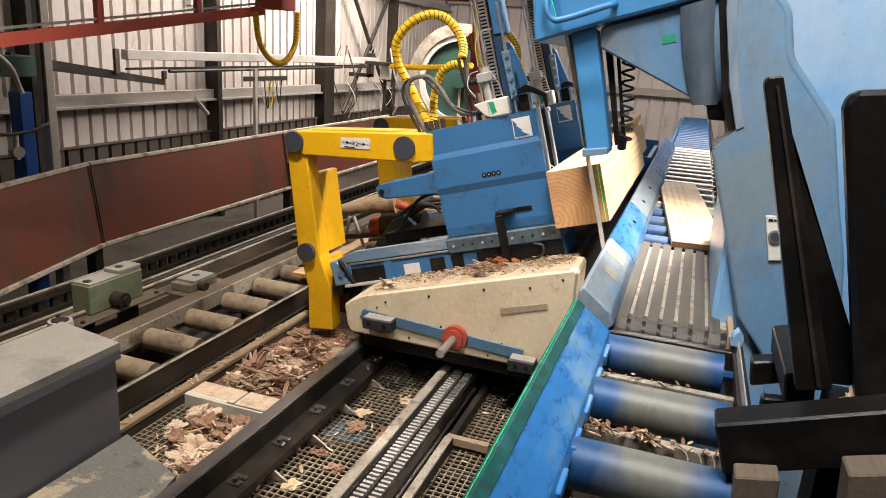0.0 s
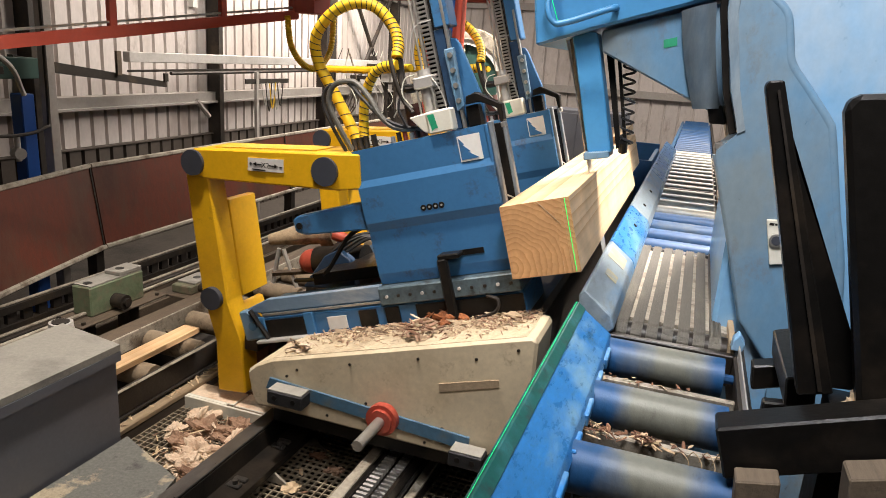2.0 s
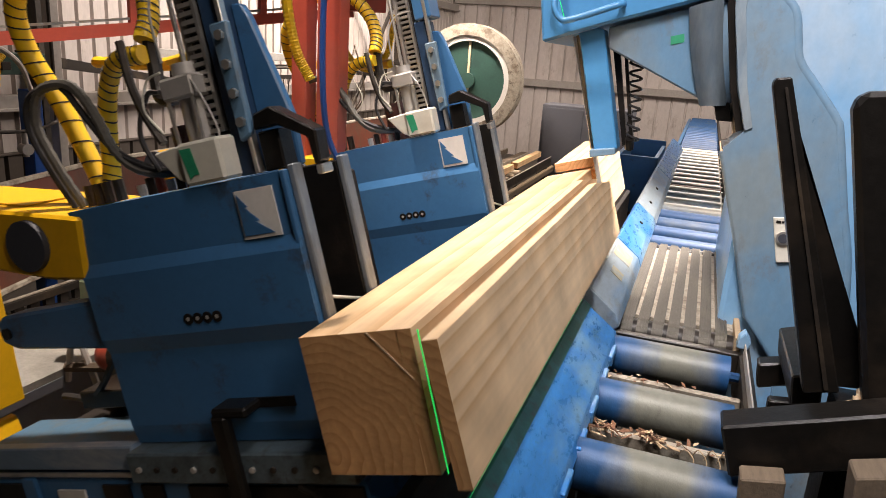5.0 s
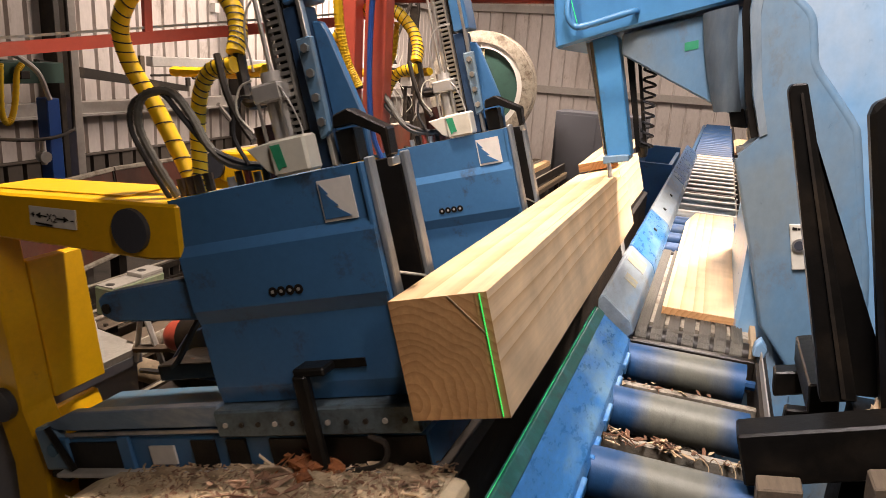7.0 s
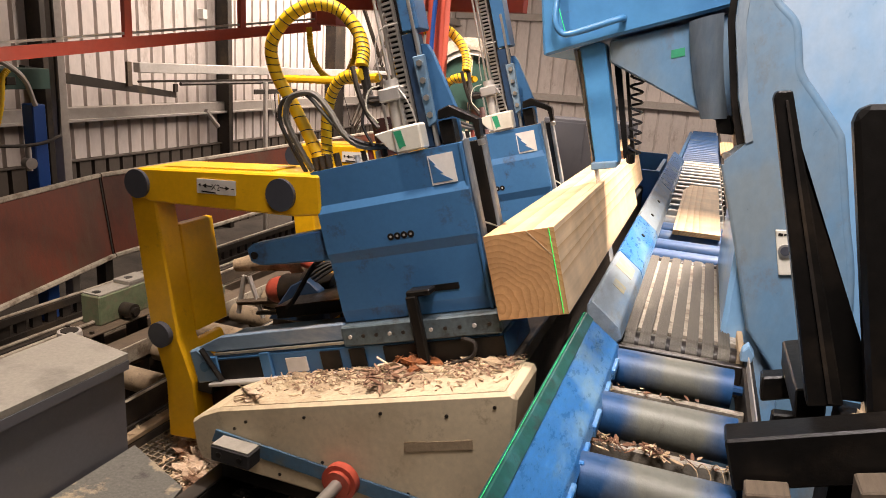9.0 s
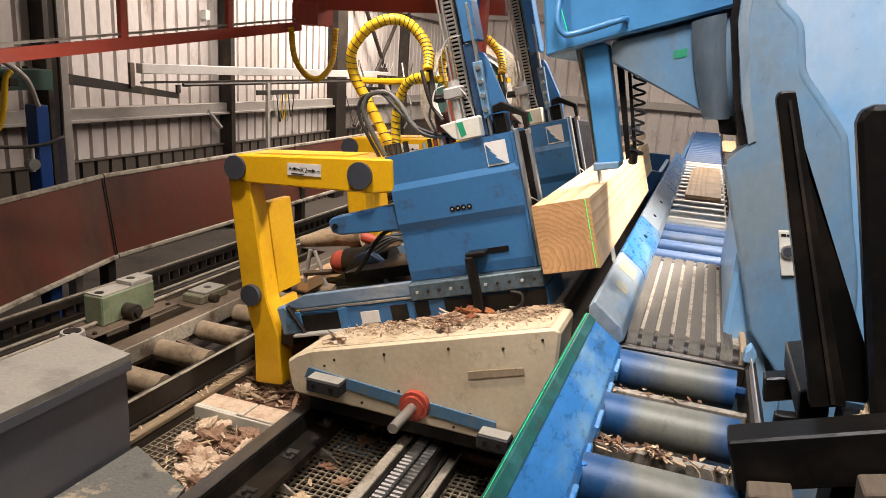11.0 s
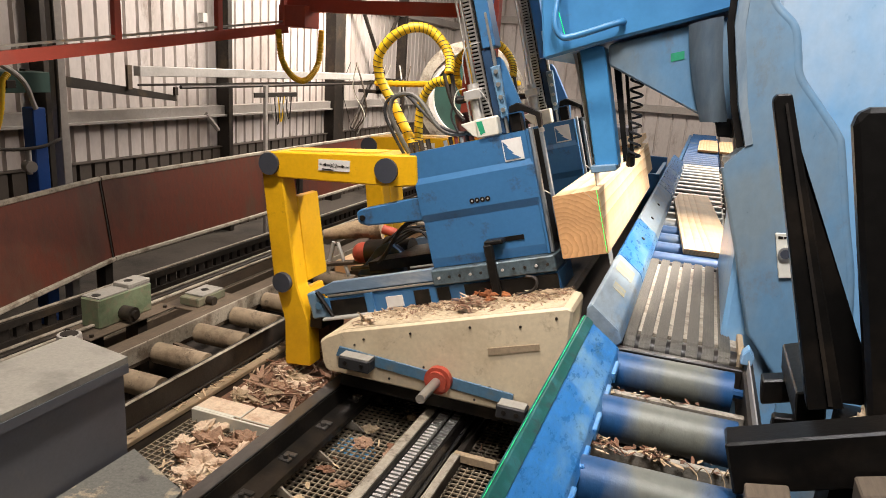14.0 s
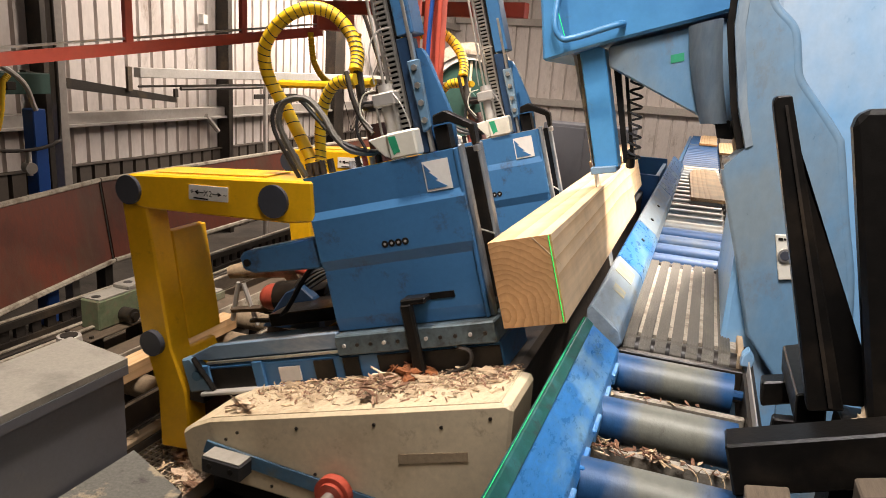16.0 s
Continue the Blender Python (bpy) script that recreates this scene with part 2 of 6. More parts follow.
GREY = material("grey cabinet paint", (0.145, 0.15, 0.172), (0.115, 0.12, 0.137), 0.5, 0, (60, 0.12), (2, 0.5), 0.05, dirt=((0.19, 0.18, 0.17), 0.61))
PLATE = material("sawdusty floor plate", (0.15, 0.15, 0.135), (0.40, 0.34, 0.24), 0.8, 0, (70, 0.4), (5, 0.6), 0.3, spread=(0.53, 0.60), dirt=((0.05, 0.05, 0.045), 0.56))
GREY_DUST = material("dusty grey lid", (0.31, 0.295, 0.26), (0.21, 0.20, 0.18), 0.8, 0, (60, 0.2), (4, 0.6), 0.2)
CONC = material("dirty concrete", (0.075, 0.062, 0.05), (0.04, 0.034, 0.028), 0.9, 0, (20, 0.35), (2, 0.6), 0.4)
TIMBER_BEAM = material("old timber beam", (0.36, 0.27, 0.17), (0.26, 0.19, 0.12), 0.8, 0, (60, 0.35), (3, 0.5), 0.3, (1, 0.15, 1))
BLOCK_WOOD = material("dark support block", (0.17, 0.13, 0.09), (0.09, 0.07, 0.05), 0.85, 0, (60, 0.35), (5, 0.5), 0.3, (1, 0.15, 1))
DUSTY = material("dusty brown steel", (0.13, 0.095, 0.064), (0.055, 0.043, 0.033), 0.75, 0.1, (40, 0.35), (3, 0.6), 0.25, (1, 0.3, 1), dirt=((0.30, 0.24, 0.16), 0.58))
PALE = material("pale plastic", (0.66, 0.64, 0.55), (0.52, 0.49, 0.40), 0.5, 0, (40, 0.1), (4, 0.5), 0.05)
GRATE = material("rusty grating steel", (0.33, 0.27, 0.19), (0.15, 0.12, 0.085), 0.45, 0.2, (30, 0.35), (5, 0.6), 0.2)
WHITE = material("white label", (0.72, 0.70, 0.66), (0.62, 0.60, 0.55), 0.5, 0, (40, 0.1), (6, 0.4), 0.02)
RUBBER = material("black rubber", (0.022, 0.022, 0.024), (0.04, 0.038, 0.036), 0.6, 0, (50, 0.25), (6, 0.5), 0.1)
GREY_HOSE = material("grey corrugated hose", (0.12, 0.115, 0.10), (0.07, 0.068, 0.06), 0.5, 0, (60, 0.3), (12, 0.5), 0.2)
DISC = material("dark grey disc", (0.045, 0.05, 0.065), (0.035, 0.04, 0.05), 0.5, 0, (50, 0.15), (6, 0.5), 0.05)
BLUE_DULL = material("dusty dull blue paint", (0.07, 0.16, 0.25), (0.12, 0.15, 0.16), 0.55, 0, (40, 0.25), (8, 0.6), 0.1)
DEEP_BLUE = material("deep blue paint", (0.012, 0.07, 0.30), (0.01, 0.05, 0.2), 0.4, 0, (40, 0.15), (3, 0.5), 0.05)
DARK_BLUE = material("dark oily blue paint", (0.018, 0.05, 0.11), (0.012, 0.02, 0.035), 0.45, 0, (40, 0.25), (6, 0.6), 0.1)
TAPE = material("green tape", (0.02, 0.32, 0.16), None, 0.5)
BARK = material("bark shreds", (0.21, 0.105, 0.06), (0.10, 0.055, 0.034), 0.9, 0, (60, 0.4), (9, 0.6), 0.5)
BARK_RUST = material("rust-brown bark", (0.30, 0.10, 0.03), (0.16, 0.06, 0.025), 0.9, 0, (60, 0.4), (14, 0.6), 0.5)
BARK_PINK = material("pinkish inner bark", (0.36, 0.225, 0.145), (0.21, 0.115, 0.07), 0.9, 0, (60, 0.4), (9, 0.6), 0.5)
CHIP = material("wood chips", (0.62, 0.47, 0.30), (0.45, 0.31, 0.18), 0.85, 0, (60, 0.3), (5, 0.6), 0.3)
SLIDE_BLUE = material("dusty scraped blue rail paint", (0.16, 0.24, 0.34), (0.34, 0.36, 0.37), 0.4, 0.1, (40, 0.25), (5, 0.6), 0.1, (0.3, 1, 1), dirt=((0.10, 0.09, 0.08), 0.60))
STEEL_BLUE = material("scuffed blue-grey steel", (0.12, 0.17, 0.20), (0.05, 0.06, 0.06), 0.42, 0.4, (40, 0.35), (9, 0.6), 0.2, dirt=(GRIME, 0.54))
CHIP_PALE = material("pale shaved curls", (0.70, 0.55, 0.40), (0.50, 0.33, 0.22), 0.85, 0, (60, 0.3), (9, 0.6), 0.4)
PATCH = material("worn yellow paint", (0.46, 0.42, 0.26), (0.34, 0.38, 0.40), 0.5, 0, (60, 0.3), (16, 0.6), 0.1)
BELT = material("ribbed belt", (0.085, 0.078, 0.064), (0.14, 0.13, 0.10), 0.55, 0.2, (60, 0.35), (5, 0.6), 0.3, (1, 0.3, 1))
WOOD = wood_material("fresh sawn pine", (0.75, 0.55, 0.335), (0.55, 0.315, 0.13), 7.5)
WOOD_OLD = wood_material("dusty sawn pine", (0.66, 0.44, 0.24), (0.55, 0.33, 0.155), 10.0)
WOOD_END = wood_material("pine end grain", (0.57, 0.315, 0.135), (0.39, 0.18, 0.065), 15.0)
LASER = glow("laser line light", (0.0, 1.0, 0.16), 0.7)
LASER_DIM = glow("scattered laser light", (0.0, 1.0, 0.30), 0.22)

# ---- building helpers ----
ORIGIN = {}


def thing(name, at, label, category, group="", kind=""):
    """An Empty at the base of a thing whose parts hang under it."""
    ob = new(name)
    ob.location = at
    ORIGIN[ob.name] = Vector(at)
    return tagged(ob, label, category, group, kind)


def part(name, bm, mats, parent=None, label="", kind="", smooth=False, at=None):
    """Links a bmesh, given in world metres, as one mesh object under a thing or part."""
    if not isinstance(mats, (list, tuple)):
        mats = [mats]
    org = ORIGIN[parent.name] if parent else Vector(at or (0, 0, 0))
    bmesh.ops.translate(bm, verts=bm.verts, vec=-org)
    bmesh.ops.recalc_face_normals(bm, faces=bm.faces)
    me = bpy.data.meshes.new(name)
    bm.to_mesh(me)
    bm.free()
    for m in mats:
        me.materials.append(m)
    if smooth:
        me.polygons.foreach_set("use_smooth", [True] * len(me.polygons))
        me.set_sharp_from_angle(angle=radians(38))
    ob = new(name, me)
    if parent:
        ob.parent = parent
    else:
        ob.location = org
    ORIGIN[ob.name] = org
    return tagged(ob, label=label, kind=kind)


def solid(name, bm, mats, label, category, group="", kind="", smooth=False, at=(0, 0, 0)):
    ob = part(name, bm, mats, None, label, kind, smooth, at)
    return tagged(ob, category=category, group=group)


def box(bm, x0, x1, y0, y1, z0, z1, bevel=0.0, m=None, mat=0):
    r = bmesh.ops.create_cube(bm, size=1.0)
    vs = r["verts"]
    for v in vs:
        v.co = Vector(((x0 + x1) / 2 + v.co.x * (x1 - x0), (y0 + y1) / 2 + v.co.y * (y1 - y0), (z0 + z1) / 2 + v.co.z * (z1 - z0)))
        if m:
            v.co = m @ v.co
    fs = list({f for v in vs for f in v.link_faces})
    for f in fs:
        f.material_index = mat
    if bevel:
        bmesh.ops.bevel(bm, geom=list({e for v in vs for e in v.link_edges}), offset=bevel, segments=1, affect="EDGES")
    return bm


def prism(bm, pts, y0, y1, bevel=0.0, mat=0):
    """Extrudes an outline of (x, z) points from y0 to y1."""
    a = [bm.verts.new((x, y0, z)) for x, z in pts]
    b = [bm.verts.new((x, y1, z)) for x, z in pts]
    n = len(pts)
    fs = [bm.faces.new(a), bm.faces.new(b[::-1])]
    fs += [bm.faces.new((a[i], b[i], b[(i + 1) % n], a[(i + 1) % n])) for i in range(n)]
    for f in fs:
        f.material_index = mat
    if bevel:
        bmesh.ops.recalc_face_normals(bm, faces=fs)
        bmesh.ops.bevel(bm, geom=list({e for f in fs for e in f.edges}), offset=bevel, segments=1, affect="EDGES")
    return bm


def cyl(bm, p, q, r, seg=16, r2=None, mat=0):
    p, q = Vector(p), Vector(q)
    d = q - p
    res = bmesh.ops.create_cone(bm, cap_ends=True, segments=seg, radius1=r, radius2=r if r2 is None else r2, depth=d.length,
                                matrix=Matrix.Translation((p + q) / 2) @ d.to_track_quat("Z", "Y").to_matrix().to_4x4())
    for f in {f for v in res["verts"] for f in v.link_faces}:
        f.material_index = mat
    return bm


def smooth_path(pts, n=8):
    """Catmull-Rom through the points."""
    pts = [Vector(p) for p in pts]
    P = [pts[0] * 2 - pts[1], *pts, pts[-1] * 2 - pts[-2]]
    out = []
    for i in range(1, len(P) - 2):
        a, b, c, d = P[i - 1:i + 3]
        for k in range(n):
            t = k / n
            out.append(0.5 * (2 * b + (c - a) * t + (2 * a - 5 * b + 4 * c - d) * t * t + (3 * b - a - 3 * c + d) * t ** 3))
    return out + [pts[-1]]


def tube(bm, path, r, seg=8, ridge=0.0, mat=0):
    """A hose along the path; ridge swells every other ring."""
    rings, up = [], Vector((0.3, 0.2, 0.9))
    for i, p in enumerate(path):
        d = (path[min(i + 1, len(path) - 1)] - path[max(i - 1, 0)]).normalized()
        s = d.cross(up)
        s = s.normalized() if s.length > 1e-4 else d.orthogonal().normalized()
        u = s.cross(d)
        up = u
        rr = r + (ridge if i % 2 else 0)
        rings.append([bm.verts.new(p + (s * math.cos(a) + u * math.sin(a)) * rr) for a in (2 * math.pi * k / seg for k in range(seg))])
    for a, b in zip(rings, rings[1:]):
        for k in range(seg):
            bm.faces.new((a[k], a[(k + 1) % seg], b[(k + 1) % seg], b[k])).material_index = mat
    bm.faces.new(rings[0][::-1]).material_index = mat
    bm.faces.new(rings[-1]).material_index = mat
    return bm


def shards(bm, n, place, size, rnd, mats=1, flat=0.5, slim=1.0):
    """Loose chips: thin crooked slivers."""
    for _ in range(n):
        c = Vector(place(rnd))
        a = rnd.uniform(0, math.tau)
        ln, w = size * rnd.uniform(0.4, 1.6), size * slim * rnd.uniform(0.1, 0.45)
        e = Vector((math.cos(a), math.sin(a), rnd.uniform(-flat, flat))) * ln / 2
        s = Vector((-math.sin(a), math.cos(a), rnd.uniform(-flat, flat))) * w / 2
        t = Vector((0, 0, min(0.004, size * rnd.uniform(0.02, 0.06))))
        k = Vector((0, 0, w * rnd.uniform(-0.6, 0.8)))
        q = [c - e - s * rnd.uniform(0.2, 1), c + e * rnd.uniform(-0.3, 0.4) - s * 1.2 + k, c + e - s * 0.4, c + e * 0.9 + s * 0.6, c + e * rnd.uniform(-0.4, 0.3) + s * rnd.uniform(0.6, 1.3) - k * 0.3, c - e * 1.05 + s * 0.5]
        lo = [bm.verts.new(v) for v in q]
        hi = [bm.verts.new(v + t) for v in q]
        mi = rnd.randrange(mats)
        fs = [bm.faces.new(hi), bm.faces.new(lo[::-1])] + [bm.faces.new((lo[i], lo[(i + 1) % 6], hi[(i + 1) % 6], hi[i])) for i in range(6)]
        for f in fs:
            f.material_index = mi
    return bm


B = bmesh.new
# the carriage leans back by this angle about the track
LEAN = 16.3
CU, SU = math.cos(radians(LEAN)), math.sin(radians(LEAN))


def lean(u, v):
    """(x, z) of a point u to the saw and v upwards in the leaning carriage."""
    return (-1.231 + u * CU - v * SU, 0.979 + u * SU + v * CU)


def lbox(bm, u0, u1, y0, y1, v0, v1, bevel=0.0, mat=0):
    return prism(bm, [lean(u0, v0), lean(u1, v0), lean(u1, v1), lean(u0, v1)], y0, y1, bevel, mat)


def l3(u, y, v):
    x, z = lean(u, v)
    return Vector((x, y, z))


# ---- large structure ----
def rib_wall(name, along, at, a0, a1, z0, z1, label, pitch=0.19, deep=0.045, back=0.12):
    """Trapezoid-ribbed sheet with a plain backing, along x or y."""
    bm = B()
    prof, p = [], a0
    while p < a1:
        for da, d in ((0, 0), (0.026, 0), (0.036, 1), (pitch - 0.01, 1)):
            prof.append((p + da, d * deep))
        p += pitch
    rows = []
    for z in (z0, z1):
        row = []
        for a, d in prof:
            row.append(bm.verts.new((at + d, a, z) if along == "y" else (a, at - d, z)))
        rows.append(row)
    for i in range(len(prof) - 1):
        bm.faces.new((rows[0][i], rows[0][i + 1], rows[1][i + 1], rows[1][i]))
    if along == "y":
        box(bm, at - back, at - 0.01, a0, a1, z0, z1)
    else:
        box(bm, a0, a1, at + 0.01, at + back, z0, z1)
    return solid(name, bm, SHEET, label, "wall", kind="structure")


bm = B()
box(bm, -6.1, 4.6, -3.1, 17.1, -0.5, -0.3)
solid("floor", bm, CONC, "dirty concrete pit floor covered in dust", "floor", kind="structure")
rib_wall("wall_west", "y", -6.0, -3.0, 17.0, -0.3, 5.6, "weathered light grey ribbed sheet metal wall")
rib_wall("wall_north", "x", 16.6, -6.0, 4.5, -0.3, 5.6, "light grey ribbed sheet metal end wall", 0.31)
# Unseen walls and roof close the hall, coloured dark to cut bounce light.
for nm, b in (("wall_east", (4.5, 4.62, -3, 17)), ("wall_south", (-6, 4.5, -3.12, -3))):
    bm = B()
    box(bm, *b, -0.3, 5.6)
    solid(nm, bm, ROOF, "unseen sheet metal wall, dark to cut bounce light", "wall", kind="structure")
bm = B()
box(bm, -6.2, 4.7, -3.2, 17.2, 5.6, 5.7)
solid("ceiling", bm, ROOF, "unseen sheet metal roof lining, dark to cut bounce light", "ceiling", kind="structure")


def beam(name, mat, label, category, group, *spans, bevel=0.004):
    bm = B()
    for s in spans:
        box(bm, *s, bevel=bevel)
    return solid(name, bm, mat, label, category, group, at=(spans[0][0], spans[0][2], spans[0][4]))


# Shade at the wall's foot, built as a dark ribbed sheet with a cap.
rib_wall("wall_shade_sheet", "y", -5.95, -3.0, 16.4, -0.3, 0.82, "dark ribbed sheet standing in for shade on the lower wall").data.materials[0] = SHADE_SHEET
beam("shade_sheet_cap", SHADE_SHEET, "dark cap strip on the lower wall's shade sheet", "trim", "", (-5.955, -5.885, -2.9, 16.3, 0.815, 0.835))
# posts and girts of the hall
for y in (2.2, 4.95, 7.65, 10.4, 13.2):
    w = 0.30 if y == 10.4 else 0.06
    beam("wall_post", DARK, "dark brown steel wall post", "post", "wall posts", (-5.96, -5.78, y, y + w, -0.3, 5.6), (-5.779, -5.765, y - 0.012, y + w + 0.012, -0.3, 5.6))
for y0, y1 in ((-3, 4.95), (5.04, 7.65), (7.74, 10.4), (10.7, 13.2), (13.29, 16.6)):
    beam("wall_girt", GIRT, "galvanised steel girt on the wall", "girt", "wall girts", (-5.96, -5.84, y0, y1, 1.22, 1.36), (-5.84, -5.80, y0, y1, 1.22, 1.25))
    beam("wall_girt", GIRT, "galvanised steel girt on the wall", "girt", "wall girts", (-5.96, -5.84, y0, y1, 2.92, 3.06), (-5.84, -5.80, y0, y1, 2.92, 2.95))
for z in (1.35, 3.1):
    beam("wall_girt", GIRT, "galvanised steel girt on the end wall", "girt", "end wall girts", (-5.9, 4.4, 16.42, 16.56, z, z + 0.16))
bm = B()
for y0, z0, y1, z1 in ((10.9, 0.9, 12.9, 3.2), (12.9, 0.9, 10.9, 3.2)):
    cyl(bm, (-5.7, y0, z0), (-5.7, y1, z1), 0.035, 8)
solid("wind_brace", bm, DARK, "dark crossed steel wind brace on the wall", "brace", at=(-5.7, 11.9, 0.9))
# long pale rail on brackets before the wall
rail = thing("hanging_rail", (-5.4, 5.7, 1.7), "long pale galvanised rail on dark brackets", "rail")
part("channel", prism(B(), [(-5.45, 1.73), (-5.36, 1.73), (-5.36, 1.83), (-5.45, 1.83)], 5.7, 11.6, 0.006), GALV, rail)
part("lower_rod", cyl(cyl(B(), (-5.38, 6.3, 1.62), (-5.38, 11.2, 1.68), 0.02, 8), (-5.44, 5.75, 1.64), (-5.44, 11.2, 1.7), 0.012, 6), DARK, rail)
bm = B()
vs = [bm.verts.new((x, y, z)) for x in (-5.47, -5.40) for y, z in ((4.45, 1.668), (6.255, 1.472), (6.255, 1.532), (4.45, 1.772))]
bm.faces.new(vs[:4][::-1]), bm.faces.new(vs[4:])
for k in range(4):
    bm.faces.new((vs[k], vs[(k + 1) % 4], vs[4 + (k + 1) % 4], vs[4 + k]))
part("sloping_arm", bm, DARK, rail, "dark sloping steel arm")
part("end_bracket", box(B(), -5.395, -5.365, 5.54, 5.60, 1.60, 1.835, 0.003), DUSTY, rail)
part("end_lug", box(B(), -5.398, -5.37, 6.20, 6.25, 1.535, 1.62), DARK, rail)
part("bracket", box(box(B(), -5.46, -5.38, 11.3, 11.42, 1.5, 1.9), -5.8, -5.38, 11.3, 11.42, 1.5, 1.56), DARK, rail)

ws = thing("cable_stand", (-5.3, 7.75, -0.3), "galvanised stand with a dark arm and hanging cables", "stand")
part("post", box(B(), -5.32, -5.28, 7.736, 7.791, -0.3, 1.645, 0.003), GIRT, ws)
part("arm", box(B(), -5.31, -5.29, 7.522, 8.498, 1.497, 1.557, 0.003), DARK, ws)
part("cross_foot", box(B(), -5.31, -5.29, 7.722, 8.197, 0.745, 0.775, 0.003), GIRT, ws)
for k in range(5):
    y = 7.841 + 0.09 * k
    part("cable", tube(B(), smooth_path([(-5.28, y, 1.497), (-5.27, y + 0.03, 1.527 - 0.22 - 0.05 * (k % 3)), (-5.28, y + 0.09, 1.527 - 0.3 - 0.07 * (k % 2)), (-5.28, y + 0.14, 1.527 - 0.02)], 6), 0.007, 6), (GALV, DARK, YELLOW_HOSE)[k % 3], ws, smooth=True)

# leaning red-brown chip barrier
bar = thing("chip_barrier", (-4.4, 3.6, 0), "rusty red-brown steel chip barrier with dusty rim", "barrier")
for y0, y1, x0, x1 in ((1.0, 4.32, -3.55, -4.42), (4.335, 7.3, -4.42, -4.5), (7.315, 10.5, -4.5, -4.55)):
    bm = B()
    vs = []
    for y, x in ((y0, x0), (y1, x1)):
        for dx, z in ((0, 0.30), (-0.10, 0.94), (-0.13, 0.94), (-0.03, 0.30)):
            vs.append(bm.verts.new((x + dx, y, z)))
    for k in range(4):
        bm.faces.new((vs[k], vs[(k + 1) % 4], vs[4 + (k + 1) % 4], vs[4 + k]))
    bm.faces.new(vs[:4]), bm.faces.new(vs[4:])
    p = part("panel", bm, RED_OX, bar)
    bm = B()
    for z, dx in ((0.955, -0.115), (0.30, 0.0)):
        a, b = Vector((x0 + dx, y0, z)), Vector((x1 + dx, y1, z))
        tube(bm, [a, b], 0.022, 6)
    part("rim", bm, DUST_STEEL, p, "dusty pale rim")
    part("seam", prism(B(), [(x1, 0.30), (x1 + 0.012, 0.30), (x1 - 0.09, 0.95), (x1 - 0.10, 0.95)], y1 - 0.02, y1 - 0.006), DARK, p)
for y in (4.3, 7.3, 10.2):
    part("leg", box(B(), -4.6, -4.5, y, y + 0.08, -0.3, 0.6), DARK, bar)
trough = thing("chain_trough", (-4.1, 1, -0.3), "dark chain conveyor trough below the barrier", "conveyor")
for z in (0.05, 0.181):
    part("rail", box(B(), -4.1, -4.04, 1.0, 12.0, z, z + 0.05), DARK, trough)
first = part("link", box(B(), -4.095, -4.06, 1.2, 1.27, 0.101, 0.18), DARK, trough)
for i in range(1, 90):
    lk = new("link", first.data)
    lk.parent, lk.location = trough, (0, i * 0.12, 0)
for y in (1.2, 3.4, 5.6, 7.8, 10.0):
    part("leg", box(B(), -4.098, -4.045, y, y + 0.06, -0.3, 0.05), DARK, trough)
for x, z, w, m in ((-3.85, 0.16, 0.10, DARK), (-3.62, 0.12, 0.06, DUSTY), (-3.42, 0.20, 0.05, DUSTY), (-3.30, 0.10, 0.05, DARK)):
    beam("track_beam", m, "long dusty steel track beam", "beam", "beams beside the conveyor", (x, x + w, 0.6, 12.0, z - 0.12, z))
for x, z in ((-3.80, 0.162), (-3.60, 0.122), (-3.40, 0.202), (-3.15, 0.427), (-4.07, 0.233)):
    beam("track_strip", DUST_STEEL, "thin pale worn steel strip along the track", "strip", "strips along the track", (x - 0.012, x + 0.012, 0.6, 12.0, z, z + 0.012), bevel=0.002)
for i in range(9):
    beam("track_sleeper", DARK, "dark steel cross bearer", "bearer", "cross bearers", (-4.2, -3.0, 1.0 + i * 1.3, 1.1 + i * 1.3, -0.3, -0.02))


# ---- left roller conveyor ----
lc = thing("roller_conveyor", (-2.9, 4.0, -0.3), "dusty old roller conveyor with dark side beams", "conveyor", "conveyors")
part("side_beam", box(box(B(), -2.395, -2.355, 1.4, 12, 0.25, 0.37, 0.004), -2.395, -2.345, 1.4, 12, 0.236, 0.249, 0.003), DARK, lc)
part("wear_edge", box(B(), -2.372, -2.352, 1.4, 12, 0.371, 0.376, 0.002), DUST_STEEL, lc, "pale worn top edge")
part("side_beam", box(box(B(), -2.87, -2.79, 1.4, 12, 0.27, 0.384, 0.004), -2.90, -2.79, 1.4, 12, 0.385, 0.399, 0.003), DUSTY, lc, "dusty brown side beam")
part("face_strip", box(B(), -2.788, -2.778, 1.4, 12, 0.30, 0.401, 0.003), DUST_STEEL, lc, "pale dusty beam face")
for y0, y1 in ((2.48, 2.75), (3.45, 3.85), (5.1, 5.4)):
    part("cross_plate", box(B(), -3.139, -2.901, y0, y1, 0.385, 0.399, 0.003), DUSTY, lc)
part("rear_flange", box(B(), -3.16, -3.141, 1.4, 12, 0.34, 0.425, 0.004), DUSTY, lc)
part("lip", box(B(), -2.352, -2.298, 1.4, 12, 0.19, 0.225, 0.008), TIMBER_BEAM, lc)
part("lower_angle", box(B(), -2.325, -2.30, 1.4, 12, 0.13, 0.188, 0.003), DUSTY, lc)
rnd = random.Random(23)
for y in (2.1, 2.75, 3.05, 3.6, 4.2):
    part("dust_ridge", shards(B(), 16, lambda r: (r.uniform(-2.34, -2.31), y + r.gauss(0, 0.1), 0.229), 0.045, rnd, 2, 0.15, 0.6), [CHIP, DUST], lc, kind="stuff")
